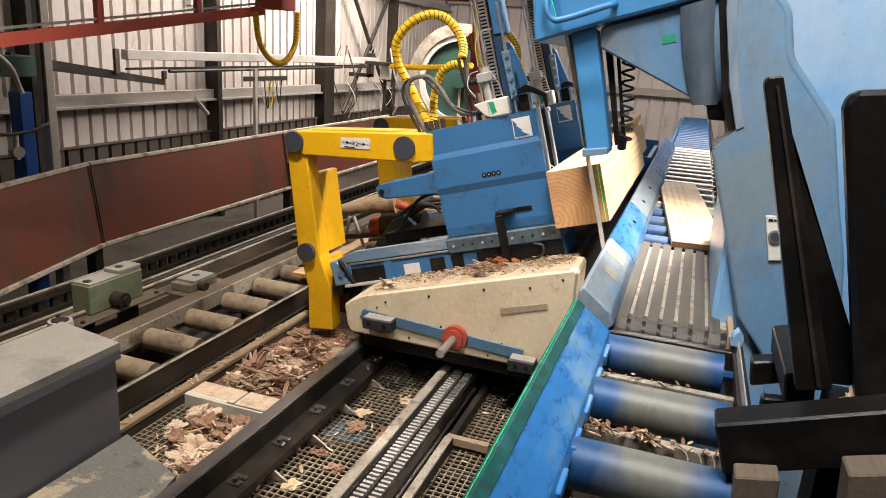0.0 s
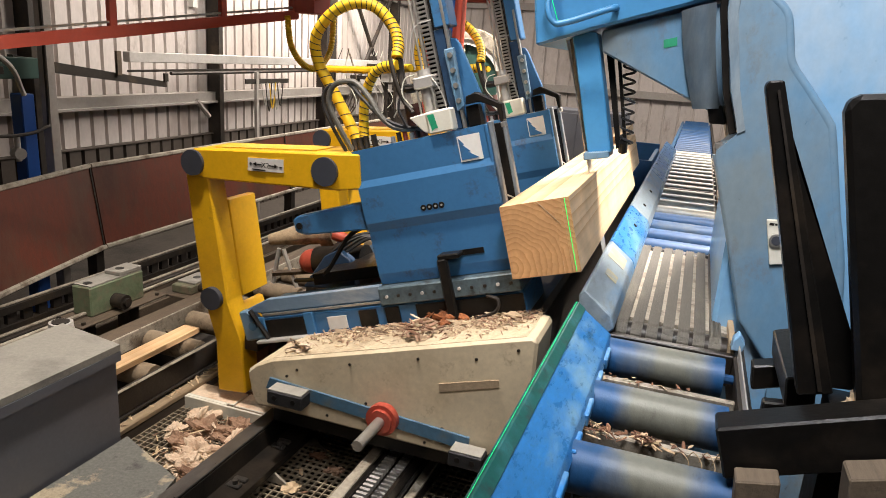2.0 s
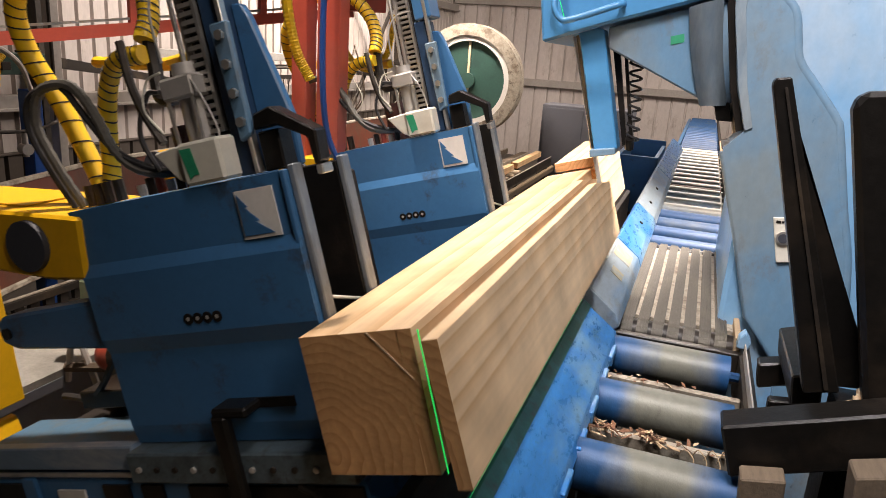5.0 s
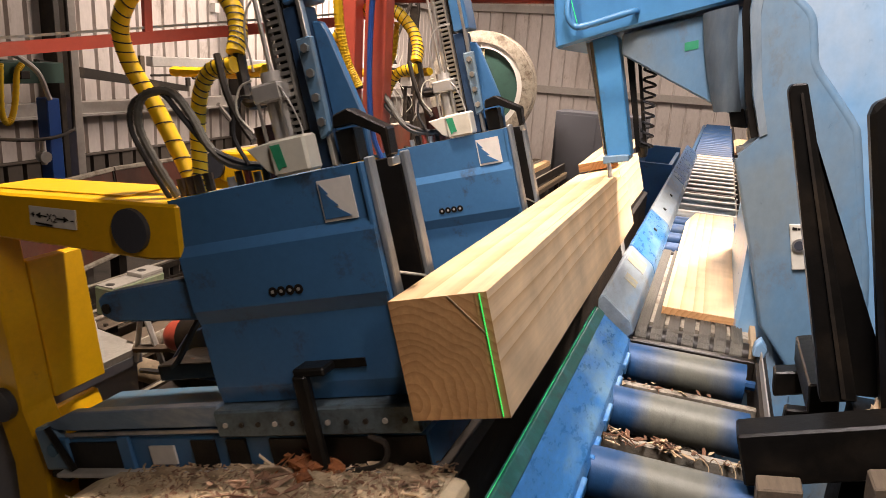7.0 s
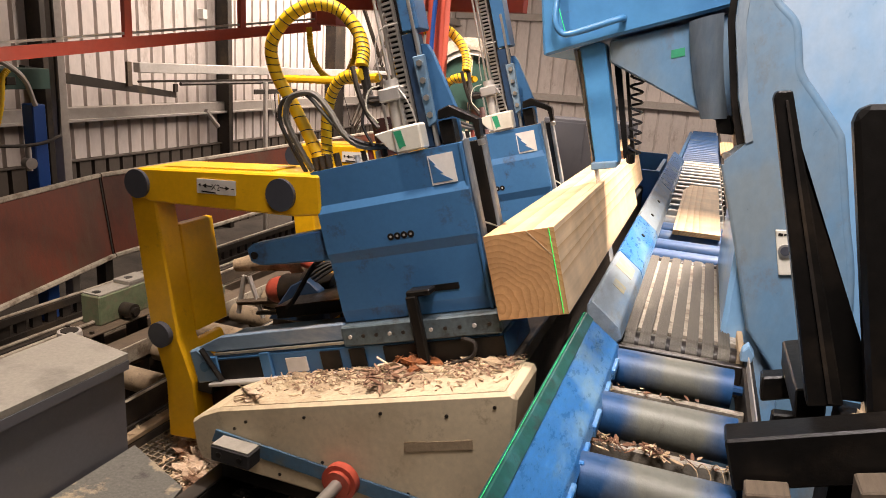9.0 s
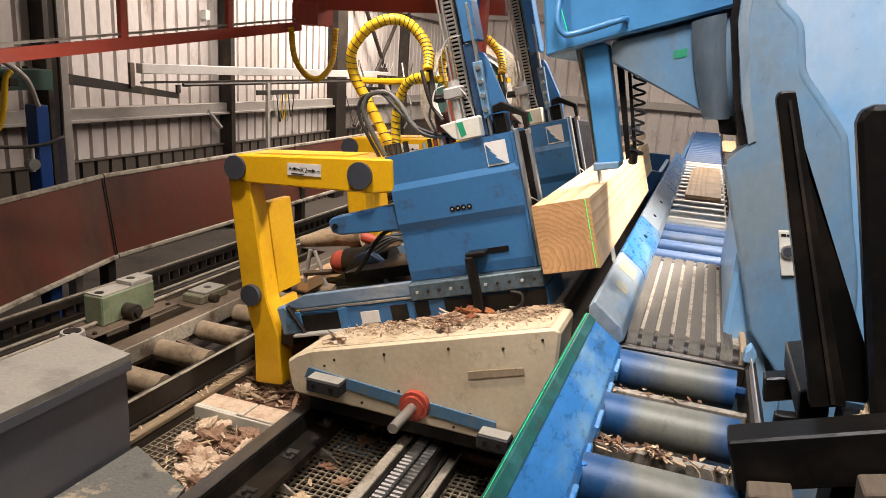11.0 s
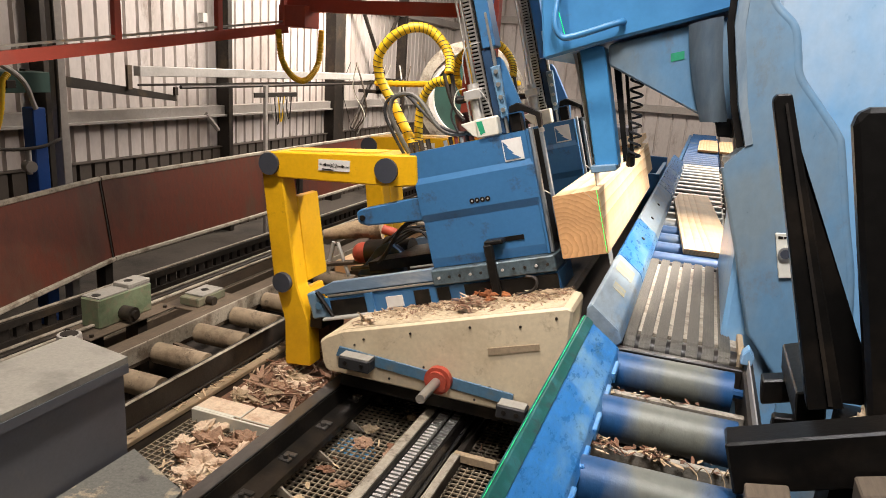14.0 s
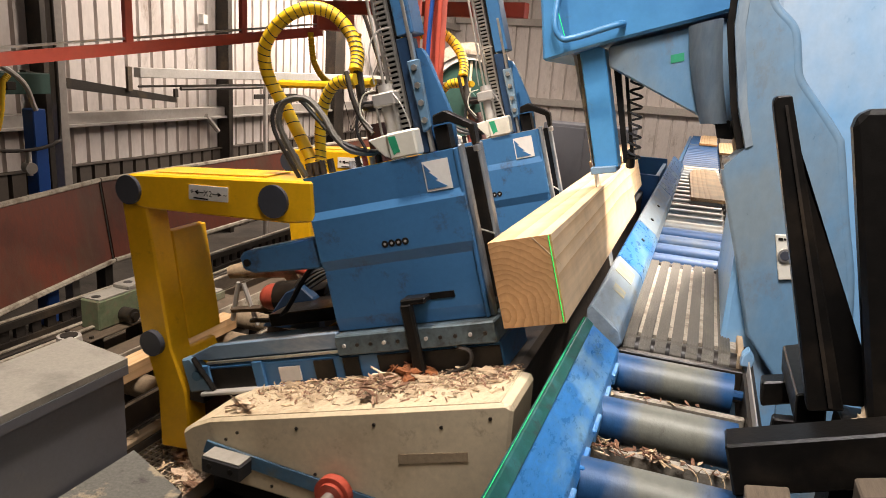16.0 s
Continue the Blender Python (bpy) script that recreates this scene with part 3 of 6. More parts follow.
for i in range(24):
    y = 1.915 + i * 0.356
    part("roller", cyl(cyl(B(), (-2.765, y, 0.312), (-2.42, y, 0.312), 0.062, 20), (-2.80, y, 0.312), (-2.395, y, 0.312), 0.02, 8), ROLL_OLD, lc, smooth=True)
    if i % 2:
        part("cross_plate", prism(B(), [(-2.79, 0.24), (-2.40, 0.24), (-2.40, 0.26), (-2.79, 0.32)], y + 0.14, y + 0.17), DUSTY, lc)
    part("bearing_plate", box(B(), -2.777, -2.768, y - 0.04, y + 0.04, 0.28, 0.35, 0.003), DARK, lc)
for y in (1.6, 4.0, 6.5, 9.0, 11.5):
    part("leg", box(B(), -2.392, -2.33, y, y + 0.08, -0.3, 0.234), DARK, lc)
    part("leg", box(B(), -2.87, -2.80, y, y + 0.08, -0.3, 0.269), DARK, lc)

# green gearbox beside it
gb = thing("gearbox", (-3.17, 3.1, 0.40), "dusty green gearbox with a round shaft end", "gearbox")
part("body", box(B(), -3.24, -3.10, 2.90, 3.315, 0.412, 0.59, 0.008), GREEN, gb)
bm = B()
box(bm, -3.235, -3.105, 2.91, 3.305, 0.591, 0.597)
box(bm, -3.225, -3.105, 3.13, 3.31, 0.597, 0.622, 0.004)
part("top_plate", bm, GREY_DUST, gb, "dusty top plate")
for y in (2.95, 3.195):
    part("hole", cyl(B(), (-3.168, y, 0.59), (-3.168, y, 0.624 if y > 3 else 0.599), 0.026, 12), BLACK, gb)
part("shaft_end", cyl(cyl(B(), (-3.10, 3.08, 0.465), (-3.02, 3.08, 0.465), 0.045, 18), (-3.02, 3.08, 0.465), (-3.0, 3.08, 0.465), 0.026, 12), DARK, gb, smooth=True)
part("base", box(B(), -3.27, -3.03, 2.76, 3.44, 0.40, 0.412, 0.004), DUSTY, gb)
for y, x in ((2.80, -3.06), (3.38, -3.06), (2.80, -3.24)):
    part("base_bolt", cyl(B(), (x, y, 0.412), (x, y, 0.427), 0.014, 6), DARK, gb)
for y in (2.9, 3.25):
    part("bearer", box(B(), -3.26, -3.162, y, y + 0.08, -0.3, 0.40), DARK, gb)
gb2 = thing("bearing_block", (-2.98, 3.65, 0.40), "small grimy green-brown bearing block on the beam", "bearing")
part("body", box(B(), -3.05, -2.90, 3.50, 3.78, 0.40, 0.455, 0.006), GREEN_DUSTY, gb2)
part("top_plate", box(B(), -3.045, -2.905, 3.55, 3.76, 0.4555, 0.468, 0.003), GREY_DUST, gb2, "dusty top plate")
part("hole", cyl(B(), (-2.975, 3.66, 0.468), (-2.975, 3.66, 0.470), 0.025, 12), BLACK, gb2)
part("shaft", cyl(B(), (-2.90, 3.60, 0.425), (-2.85, 3.60, 0.425), 0.03, 12), DARK, gb2, smooth=True)
pot = thing("pipe_stub", (-3.05, 2.62, 0.40), "pale round steel pipe stub", "pipe")
part("ring", cyl(B(), (-3.02, 2.62, 0.40), (-3.02, 2.62, 0.50), 0.07, 18, 0.06), GALV, pot, smooth=True)
part("core", cyl(B(), (-3.02, 2.62, 0.50), (-3.02, 2.62, 0.505), 0.045, 14), DARK, pot)

# grey cabinet and sloping chute in the foreground
cabz = 0.68
cabinet = thing("conveyor_hood", (-2.45, 1.5, -0.3), "grey steel hood with a dusty lid over the conveyor end", "machine hood")
part("side_panel", box(B(), -2.275, -2.255, 0.3, 2.22, -0.3, cabz - 0.03), GREY, cabinet)
part("side_panel", box(B(), -2.66, -2.64, 0.3, 2.27, 0.50, cabz - 0.03), GREY, cabinet)
bm = B()
q = [(-2.24, 2.235), (-2.245, 0.3), (-2.66, 0.3), (-2.64, 2.30)]
lo, hi = [bm.verts.new((x, y, cabz - 0.03)) for x, y in q], [bm.verts.new((x, y, cabz)) for x, y in q]
bm.faces.new(hi), bm.faces.new(lo[::-1])
for k in range(4):
    bm.faces.new((lo[k], lo[(k + 1) % 4], hi[(k + 1) % 4], hi[k]))
lid = part("lid", bm, GREY_DUST, cabinet, "dusty pale lid")
part("lid_flange", box(B(), -2.25, -2.238, 0.3, 2.235, cabz - 0.075, cabz - 0.032), GREY, cabinet)

ch = thing("floor_plate", (-2.0, 1.2, 0.15), "grey floor plate patched with sawdust beside the hood", "floor plate")
bm = B()
q = [Vector((-2.235, 2.24, 0.225)), Vector((-2.235, 0.4, 0.225)), Vector((-1.77, 0.4, 0.225)), Vector((-1.80, 1.98, 0.225)), Vector((-1.83, 2.08, 0.22))]
a = [bm.verts.new(v) for v in q]
c = [bm.verts.new(v - Vector((0, 0, 0.07))) for v in q]
bm.faces.new(a), bm.faces.new(c[::-1])
for k in range(5):
    bm.faces.new((a[k], a[(k + 1) % 5], c[(k + 1) % 5], c[k]))
part("plate", bm, PLATE, ch)

# grating walkway between the rails
bm = B()
for i in range(58):
    x = -2.3 + i * 0.034
    box(bm, x, x + 0.005, 0.6, 4.6, 0.129, 0.145)
for i in range(118):
    y = 0.6 + i * 0.034
    box(bm, -2.3, -0.33, y, y + 0.006, 0.137, 0.1455)
solid("floor_grating", bm, GRATE, "dark oily steel floor grating with chips on it", "grating", kind="structure", at=(-1.3, 2, 0.11))
for y in (0.7, 1.7, 2.7, 3.7, 4.5):
    beam("grating_bearer", DARK, "dark bearer under the grating", "bearer", "grating bearers", (-2.3, -0.33, y, y + 0.06, -0.3, 0.128))
bm = B()
cyl(bm, (-1.42, 2.84, 0.11), (-1.42, 2.84, 0.125), 0.115, 24)
drum = thing("oil_drum", (-1.42, 2.84, -0.3), "blue oil drum standing under the grating", "drum")
part("lid", bm, BLUE_SAW, drum)
part("body", cyl(B(), (-1.42, 2.84, -0.3), (-1.42, 2.84, 0.11), 0.11, 24), BLUE_SAW, drum, smooth=True)

# rails
rl = thing("carriage_rail", (-1.62, 3, 0.1), "black greasy carriage rail with bolted clips", "rail", "carriage rails")
part("base", prism(B(), [(-1.735, 0.20), (-1.50, 0.20), (-1.50, 0.235), (-1.60, 0.25), (-1.62, 0.32), (-1.70, 0.32), (-1.72, 0.25), (-1.735, 0.24)], 0.4, 12), BLACK, rl)
part("running_edge", box(B(), -1.695, -1.625, 0.4, 12, 0.321, 0.333, 0.003), RAIL, rl)
for i in range(16):
    y = 1.1 + i * 0.33
    c = part("clip", box(box(B(), -1.590, -1.530, y, y + 0.035, 0.236, 0.254, 0.004), -1.590, -1.530, y + 0.05, y + 0.08, 0.236, 0.252, 0.004), RAIL, rl)
    part("bolt", cyl(B(), (-1.555, y + 0.018, 0.254), (-1.555, y + 0.018, 0.272), 0.012, 6), RAIL, c)
part("support", box(B(), -1.69, -1.56, 0.4, 12, -0.3, 0.20), BLACK, rl)
for i in range(12):
    y = 1.32 + i * 0.33
    part("bracket_plate", prism(B(), [(-1.555, 0.195), (-1.50, 0.195), (-1.425, 0.15), (-1.555, 0.15)], y, y + 0.012), DUST_STEEL, rl, "pale dusty bracket plate")
    part("bracket_post", box(B(), -1.55, -1.525, y - 0.10, y - 0.07, 0.15, 0.199), DUST_STEEL, rl)
rk = thing("rack_rail", (-1.03, 3, 0.1), "steel drive rack with bright worn teeth beside a cream strip", "rack", "carriage rails")
part("strip", box(B(), -1.135, -1.085, 0.4, 12, 0.24, 0.305, 0.004), DUST_STEEL, rk, "dusty pale strip")
part("rack_channel", prism(B(), [(-1.08, 0.16), (-0.93, 0.16), (-0.93, 0.30), (-0.945, 0.30), (-0.945, 0.265), (-1.065, 0.265), (-1.065, 0.30), (-1.08, 0.30)], 0.4, 12), BLACK, rk)
bm = B()
for i in range(270):
    y = 0.6 + i * 0.03
    box(bm, -1.062, -1.018, y, y + 0.016, 0.267, 0.290)
    box(bm, -0.998, -0.956, y + 0.008, y + 0.022, 0.267, 0.286)
part("rack_teeth", bm, GALV, rk, "bright worn teeth", kind="stuff")
part("support", box(B(), -1.07, -0.94, 0.4, 12, -0.3, 0.16), DARK, rk)
rr = thing("guide_rail", (-0.8, 3, 0.1), "pale edged dark guide rail", "rail", "carriage rails")
part("web", box(B(), -0.908, -0.876, 0.4, 12, -0.3, 0.204, 0.003), DARK, rr)
part("top_strip", box(B(), -0.912, -0.872, 0.4, 2.88, 0.205, 0.22, 0.003), DUST_STEEL, rr, "pale dusty strip")
part("cross_bar", box(B(), -0.915, -0.70, 2.90, 2.935, 0.16, 0.205, 0.004), TIMBER_BEAM, rr, "pale yellowish cross bar")
part("round_bar", cyl(B(), (-0.925, 0.4, 0.225), (-0.925, 3.4, 0.225), 0.009, 8), RAIL, rr)

# chip tray and loose chips
bm = B()
box(bm, -2.298, -1.745, 2.70, 2.712, 0.10, 0.202, 0.003)
box(bm, -2.298, -2.05, 2.713, 2.735, 0.19, 0.202, 0.003)
box(bm, -2.298, -2.02, 2.736, 2.87, 0.178, 0.199, 0.004, mat=1)
box(bm, -2.015, -1.745, 2.736, 2.88, 0.176, 0.196, 0.004, mat=1)
solid("chip_sill", bm, [PALE, CHIP_PALE], "pale galvanised sill backed by planks before the bark heap", "sill", at=(-2.0, 2.9, 0.1))
rnd = random.Random(3)


def clump(bm, c, r, rnd, mat=0, sub=3):
    """A crumpled lump of shavings."""
    res = bmesh.ops.create_icosphere(bm, subdivisions=sub, radius=1.0)
    o = Vector((rnd.uniform(0, 50), rnd.uniform(0, 50), 0))
    for v in res["verts"]:
        d = v.co.normalized()
        k = 1 + 0.75 * noise.noise(d * 1.6 + o) + 0.45 * noise.noise(d * 4.0 + o) + 0.22 * noise.noise(d * 11.0 + o)
        v.co = Vector(c) + Vector((d.x * r[0], d.y * r[1], max(d.z, -0.15) * r[2])) * max(k, 0.2)
    for f in {f for v in res["verts"] for f in v.link_faces}:
        f.material_index = mat
    return bm


def heap(cx, cy, rx, ry, z, h):
    def place(r):
        while True:
            a, b = r.uniform(-1, 1), r.uniform(-1, 1)
            if a * a + b * b < 1:
                return (cx + a * rx, cy + b * ry, z + h * (1 - a * a - b * b) * r.uniform(0, 1) + 0.006)
    return place


bm = B()
for x, y, a, b, h in ((-2.12, 2.60, 0.06, 0.09, 0.06), (-2.02, 2.53, 0.09, 0.06, 0.05), (-1.88, 2.60, 0.08, 0.07, 0.05), (-1.84, 2.52, 0.05, 0.09, 0.04), (-2.06, 2.40, 0.06, 0.06, 0.05), (-1.95, 2.36, 0.08, 0.06, 0.05), (-1.93, 2.25, 0.08, 0.06, 0.04), (-1.86, 2.20, 0.05, 0.05, 0.03), (-2.16, 2.47, 0.04, 0.05, 0.03)):
    clump(bm, (x, y, 0.15), (a, b, h), rnd, rnd.choice((0, 0, 3)), 4)
shards(bm, 34, heap(-1.99, 2.43, 0.17, 0.25, 0.15, 0.05), 0.06, rnd, 2, 0.2, 0.5)
shards(bm, 170, heap(-1.99, 2.43, 0.24, 0.32, 0.147, 0.04), 0.024, rnd, 3, 0.3, 0.7)
solid("chip_heap", bm, [CHIP_PALE, CHIP, BARK, BARK_PINK], "heap of pale wood chips on the grating", "wood chips", kind="stuff", at=(-2.0, 2.5, 0.147))
bm = shards(shards(B(), 420, heap(-2.02, 3.35, 0.28, 0.45, 0.16, 0.07), 0.06, rnd, 6, 0.3, 0.7), 26, heap(-2.02, 3.3, 0.28, 0.4, 0.19, 0.04), 0.2, rnd, 6, 0.2, 0.3)
box(bm, -2.295, -1.76, 2.90, 4.4, -0.3, 0.16)
for k in range(20):
    clump(bm, (rnd.uniform(-2.22, -1.82), 2.96 + 0.045 * k, 0.175), (rnd.uniform(0.04, 0.10), rnd.uniform(0.03, 0.08), rnd.uniform(0.02, 0.04)), rnd, rnd.choice((3, 1, 4, 4, 5)), 4)
solid("bark_heap", bm, [BARK, BARK_PINK, BARK_PINK, BARK, DUST, CHIP_PALE], "heap of brown bark strips and sawdust", "bark", kind="stuff", at=(-2.0, 3.3, 0.1))
bm = shards(B(), 190, lambda r: (r.uniform(-1.5, -0.4), r.uniform(1.2, 4.0), 0.15), 0.035, rnd, 2, 0.3)
for k in range(9):
    clump(bm, (rnd.uniform(-1.48, -1.18), rnd.uniform(2.0, 3.3), 0.15), (rnd.uniform(0.02, 0.05), rnd.uniform(0.02, 0.04), 0.015), rnd, rnd.choice((0, 1, 2)))
solid("grating_chips", bm, [CHIP, BARK, BARK_PINK], "scattered small chips on the grating", "wood chips", kind="stuff", at=(-1, 2.5, 0.147))


# ---- outfeed roller conveyor by the saw ----
oc = thing("outfeed_conveyor", (0.02, 5, -0.3), "blue outfeed roller conveyor worn to bare steel", "conveyor", "conveyors")
ys = [0.93, 1.335, 1.74, 2.15, 2.555] + [4.33 + i * 0.29 for i in range(40)]
for k, y in enumerate(ys):
    part("roller", cyl(cyl(B(), (-0.23, y, 0.938), (0.225, y, 0.938), 0.072, 20), (-0.26, y, 0.938), (0.27, y, 0.938), 0.018, 8), ROLL_PALE if 9 <= k < 24 else ROLL_BLUE if 5 <= k < 9 or k >= 24 else ROLL, oc, smooth=True)
part("side_frame", box(B(), -0.30, -0.255, 0.4, 16, 0.80, 0.965), BLUE, oc)
part("side_frame", box(box(B(), 0.262, 0.30, 0.4, 16, 0.80, 0.985, 0.004), 0.255, 0.275, 0.4, 2.62, 0.985, 1.0), DARK, oc)
part("bed_plate", box(B(), -0.24, 0.245, 5.4, 9.4, 0.945, 0.962, 0.003), DUST_STEEL, oc, "pale dusty plate between the rollers")
for y in (1.54, 1.95, 2.35):
    part("cross_bar", box(B(), -0.25, 0.26, y - 0.012, y + 0.016, 0.90, 0.945, 0.004), DUST_STEEL, oc, "dusty pale cross bar")
for y in (0.6, 2.2, 4.3, 7, 10, 13, 15.8):
    part("leg", box(B(), -0.29, -0.22, y, y + 0.08, -0.3, 0.80), DARK, oc)
    part("leg", box(B(), 0.26, 0.30, y, y + 0.08, -0.3, 0.80), DARK, oc)
bm = shards(B(), 70, lambda r: (r.uniform(-0.22, 0.22), r.choice((1.54, 1.95, 1.95, 2.35)) + r.uniform(-0.03, 0.03), 0.948), 0.028, rnd, 2, 0.5)
shards(bm, 26, heap(-0.01, 1.945, 0.035, 0.02, 0.948, 0.015), 0.04, rnd, 2, 0.5, 0.6)
shards(bm, 34, heap(-0.17, 1.93, 0.07, 0.05, 0.947, 0.02), 0.05, rnd, 2, 0.25, 0.25)
for k in range(4):
    x = 0.08 + 0.035 * k
    tube(bm, smooth_path([(x, 1.93, 0.93), (x + 0.015, 1.90, 0.965 + 0.008 * k), (x + 0.04, 1.88, 0.95), (x + 0.03, 1.86, 0.92)], 5), 0.0016, 5)
shards(bm, 40, heap(0.20, 1.58, 0.05, 0.07, 0.95, 0.03), 0.06, rnd, 2, 0.5, 0.3)
solid("conveyor_chips", bm, [CHIP, BARK], "wood shreds caught on the cross bars", "wood chips", kind="stuff", at=(0, 2, 0.94))
# ribbed belt section
bt = thing("ribbed_belt", (0.03, 3.4, 0.8), "set of worn grey ribbed conveyor belts", "belt conveyor")
for i in range(7):
    x = -0.185 + i * 0.0595
    bm = B()
    path = []
    for k in range(9):
        a = math.pi / 2 + math.pi * k / 8
        path.append((2.80 + 0.06 * math.cos(a), 0.948 + 0.06 * math.sin(a)))
    for k in range(9):
        a = -math.pi / 2 + math.pi * k / 8
        path.append((4.13 + 0.06 * math.cos(a), 0.948 + 0.06 * math.sin(a)))
    n = len(path)
    for dx, wd, r in ((0.0, 0.044, 0.0), (0.003, 0.007, 0.004), (0.0135, 0.007, 0.004), (0.024, 0.007, 0.004), (0.0345, 0.007, 0.004)):
        L = [bm.verts.new((x + dx, yy + (r if yy > 3.4 else -r) * 0.5, zz + (r if zz > 0.948 else -r))) for yy, zz in path]
        R = [bm.verts.new((x + dx + wd, yy + (r if yy > 3.4 else -r) * 0.5, zz + (r if zz > 0.948 else -r))) for yy, zz in path]
        for k in range(n):
            bm.faces.new((L[k], L[(k + 1) % n], R[(k + 1) % n], R[k]))
        bm.faces.new(L), bm.faces.new(R[::-1])
    part("belt", bm, BELT, bt)
for y in (2.80, 4.13):
    part("drum", cyl(B(), (-0.25, y, 0.948), (0.27, y, 0.948), 0.056, 16), BLACK, bt, smooth=True)
part("front_sill", box(B(), -0.25, 0.26, 2.665, 2.70, 0.86, 0.985, 0.004), BLACK, bt)
part("bed", box(B(), -0.20, 0.24, 2.87, 4.07, 0.975, 0.998), DUST_STEEL, bt, "pale dusty bed plate")
part("edge_strip", box(B(), 0.240, 0.262, 2.72, 4.2, 0.93, 1.03, 0.003), TIMBER_BEAM, bt, "yellow ochre wooden edge strip")

# sloping guides along the saw line
part("cross_board", box(B(), -0.24, 0.24, 6.55, 6.85, 0.955, 0.985, 0.004), RED_OX, oc, "red-brown cross board")
g1 = thing("guide_chute", (-0.27, 1.6, 0.9), "scuffed blue sloping steel guide with a green edge", "guide")
part("plate", prism(B(), [(-0.325, 1.118), (-0.19, 1.018), (-0.175, 0.985), (-0.19, 0.975), (-0.33, 1.095)], 0.35, 2.585, 0.003), BLUE_GUIDE, g1)
part("green_edge", prism(B(), [(-0.338, 1.116), (-0.322, 1.1205), (-0.292, 1.098), (-0.296, 1.093), (-0.338, 1.09)], 0.35, 2.587, 0.002), GREEN_EDGE, g1, "dark green painted edge")
for i in range(9):
    y = 0.6 + i * 0.22
    part("lug", box(B(), -0.196, -0.170, y, y + 0.12, 0.966, 1.004, 0.003), BLUE_GUIDE, g1)
part("laser_trace", prism(B(), [(-0.3300, 1.1217), (-0.3285, 1.1221), (-0.3285, 1.1226), (-0.3300, 1.1222)], 0.4, 2.58), LASER_DIM, g1, "thin green laser trace")
part("bracket", box(B(), -0.32, -0.28, 0.5, 2.5, 0.8, 1.06), BLACK, g1)
part("leg", box(box(B(), -0.33, -0.27, 0.6, 0.7, -0.3, 0.8), -0.33, -0.27, 2.3, 2.4, -0.3, 0.8), BLACK, g1)
g2 = thing("guide_bar", (-0.27, 5, 0.9), "scraped pale blue steel guide bar running down the line", "guide")
for y0, y1, m in ((2.66, 3.55, STEEL_GUIDE), (3.56, 4.6, BLUE_GUIDE), (4.61, 6.4, STEEL_GUIDE), (6.41, 9.2, BLUE_GUIDE)):
    part("segment", prism(B(), [(-0.335, 1.13), (-0.315, 1.15), (-0.20, 1.06), (-0.182, 1.01), (-0.22, 0.97), (-0.33, 1.06)], y0, y1, 0.006), m, g2)
part("bearer", box(B(), -0.33, -0.28, 2.8, 9.1, 0.97, 1.055), BLACK, g2)
for y0, y1, a, b in ((3.28, 3.46, 0.12, 0.80), (3.02, 3.12, 0.30, 0.75)):
    q0, q1 = Vector((-0.315, 1.15)).lerp(Vector((-0.20, 1.06)), a), Vector((-0.315, 1.15)).lerp(Vector((-0.20, 1.06)), b)
    part("paint_patch", prism(B(), [tuple(q0 + Vector((0.0006, 0.0008))), tuple(q0 + Vector((0.0012, 0.0016))), tuple(q1 + Vector((0.0012, 0.0016))), tuple(q1 + Vector((0.0006, 0.0008)))], y0, y1), PATCH, g2, "worn pale yellow paint patch")
for y in (4.2, 4.9, 5.5):
    part("bolt", cyl(B(), (-0.255, y, 1.098), (-0.248, y, 1.108), 0.012, 8), DARK, g2)


# ---- the carriage ----
car = thing("log_carriage", (-1.2, 3.4, 0.3), "cream and blue leaning sawmill log carriage with yellow arms", "log carriage")
FY = 3.33
bodyo = [(-1.705, 0.60), (-1.685, 0.49), (-1.66, 0.445), (-0.61, 0.44), (-0.43, 0.62), (-0.43, 1.0), (-0.455, 1.012), (-1.58, 0.682), (-1.66, 0.640)]
part("body", prism(B(), bodyo, FY, 3.615, 0.012), CREAM, car, "cream painted end box")
part("chassis", prism(B(), [(x + (0.03 if x < -1.2 else -0.05), z - 0.02 if z > 0.6 else z) for x, z in bodyo], 3.617, 8.4), DARK, car, "dark oily chassis")
part("deck", prism(B(), [(-0.475, 1.002), (-0.475, 1.0085), (-1.575, 0.6865), (-1.575, 0.680)], FY + 0.0125, 3.62), DECK, car, "sawdust covered cream deck")
# Black box puts the shade under the carriage body into colour.
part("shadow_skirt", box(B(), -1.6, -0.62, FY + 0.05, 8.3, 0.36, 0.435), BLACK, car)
for y in (3.55, 7.9):
    for x in (-1.66, -1.05):
        part("wheel", cyl(B(), (x - 0.03, y, 0.385), (x + 0.03, y, 0.385), 0.052, 20), RAIL, car, smooth=True)
b = part("front_bar", prism(B(), [(-1.60, 0.545), (-1.58, 0.60), (-0.66, 0.545), (-0.66, 0.485)], FY - 0.012, FY - 0.002, 0.002), BLUE_DULL, car, "dusty blue stripe plate")
for x0, x1, z in ((-1.545, -1.375, 0.555), (-0.72, -0.58, 0.485)):
    q = part("rubber_buffer", box(B(), x0, x1, FY - 0.09, FY - 0.014, z - 0.035, z + 0.03, 0.006), RUBBER, car)
    part("dust_cap", box(B(), x0 + 0.006, x1 - 0.006, FY - 0.086, FY - 0.016, z + 0.030, z + 0.034), GREY_DUST, q)
    for xb in (x0 + 0.04, x1 - 0.04):
        part("bolt", cyl(B(), (xb, FY - 0.094, z), (xb, FY - 0.089, z), 0.012, 8), BLACK, q)
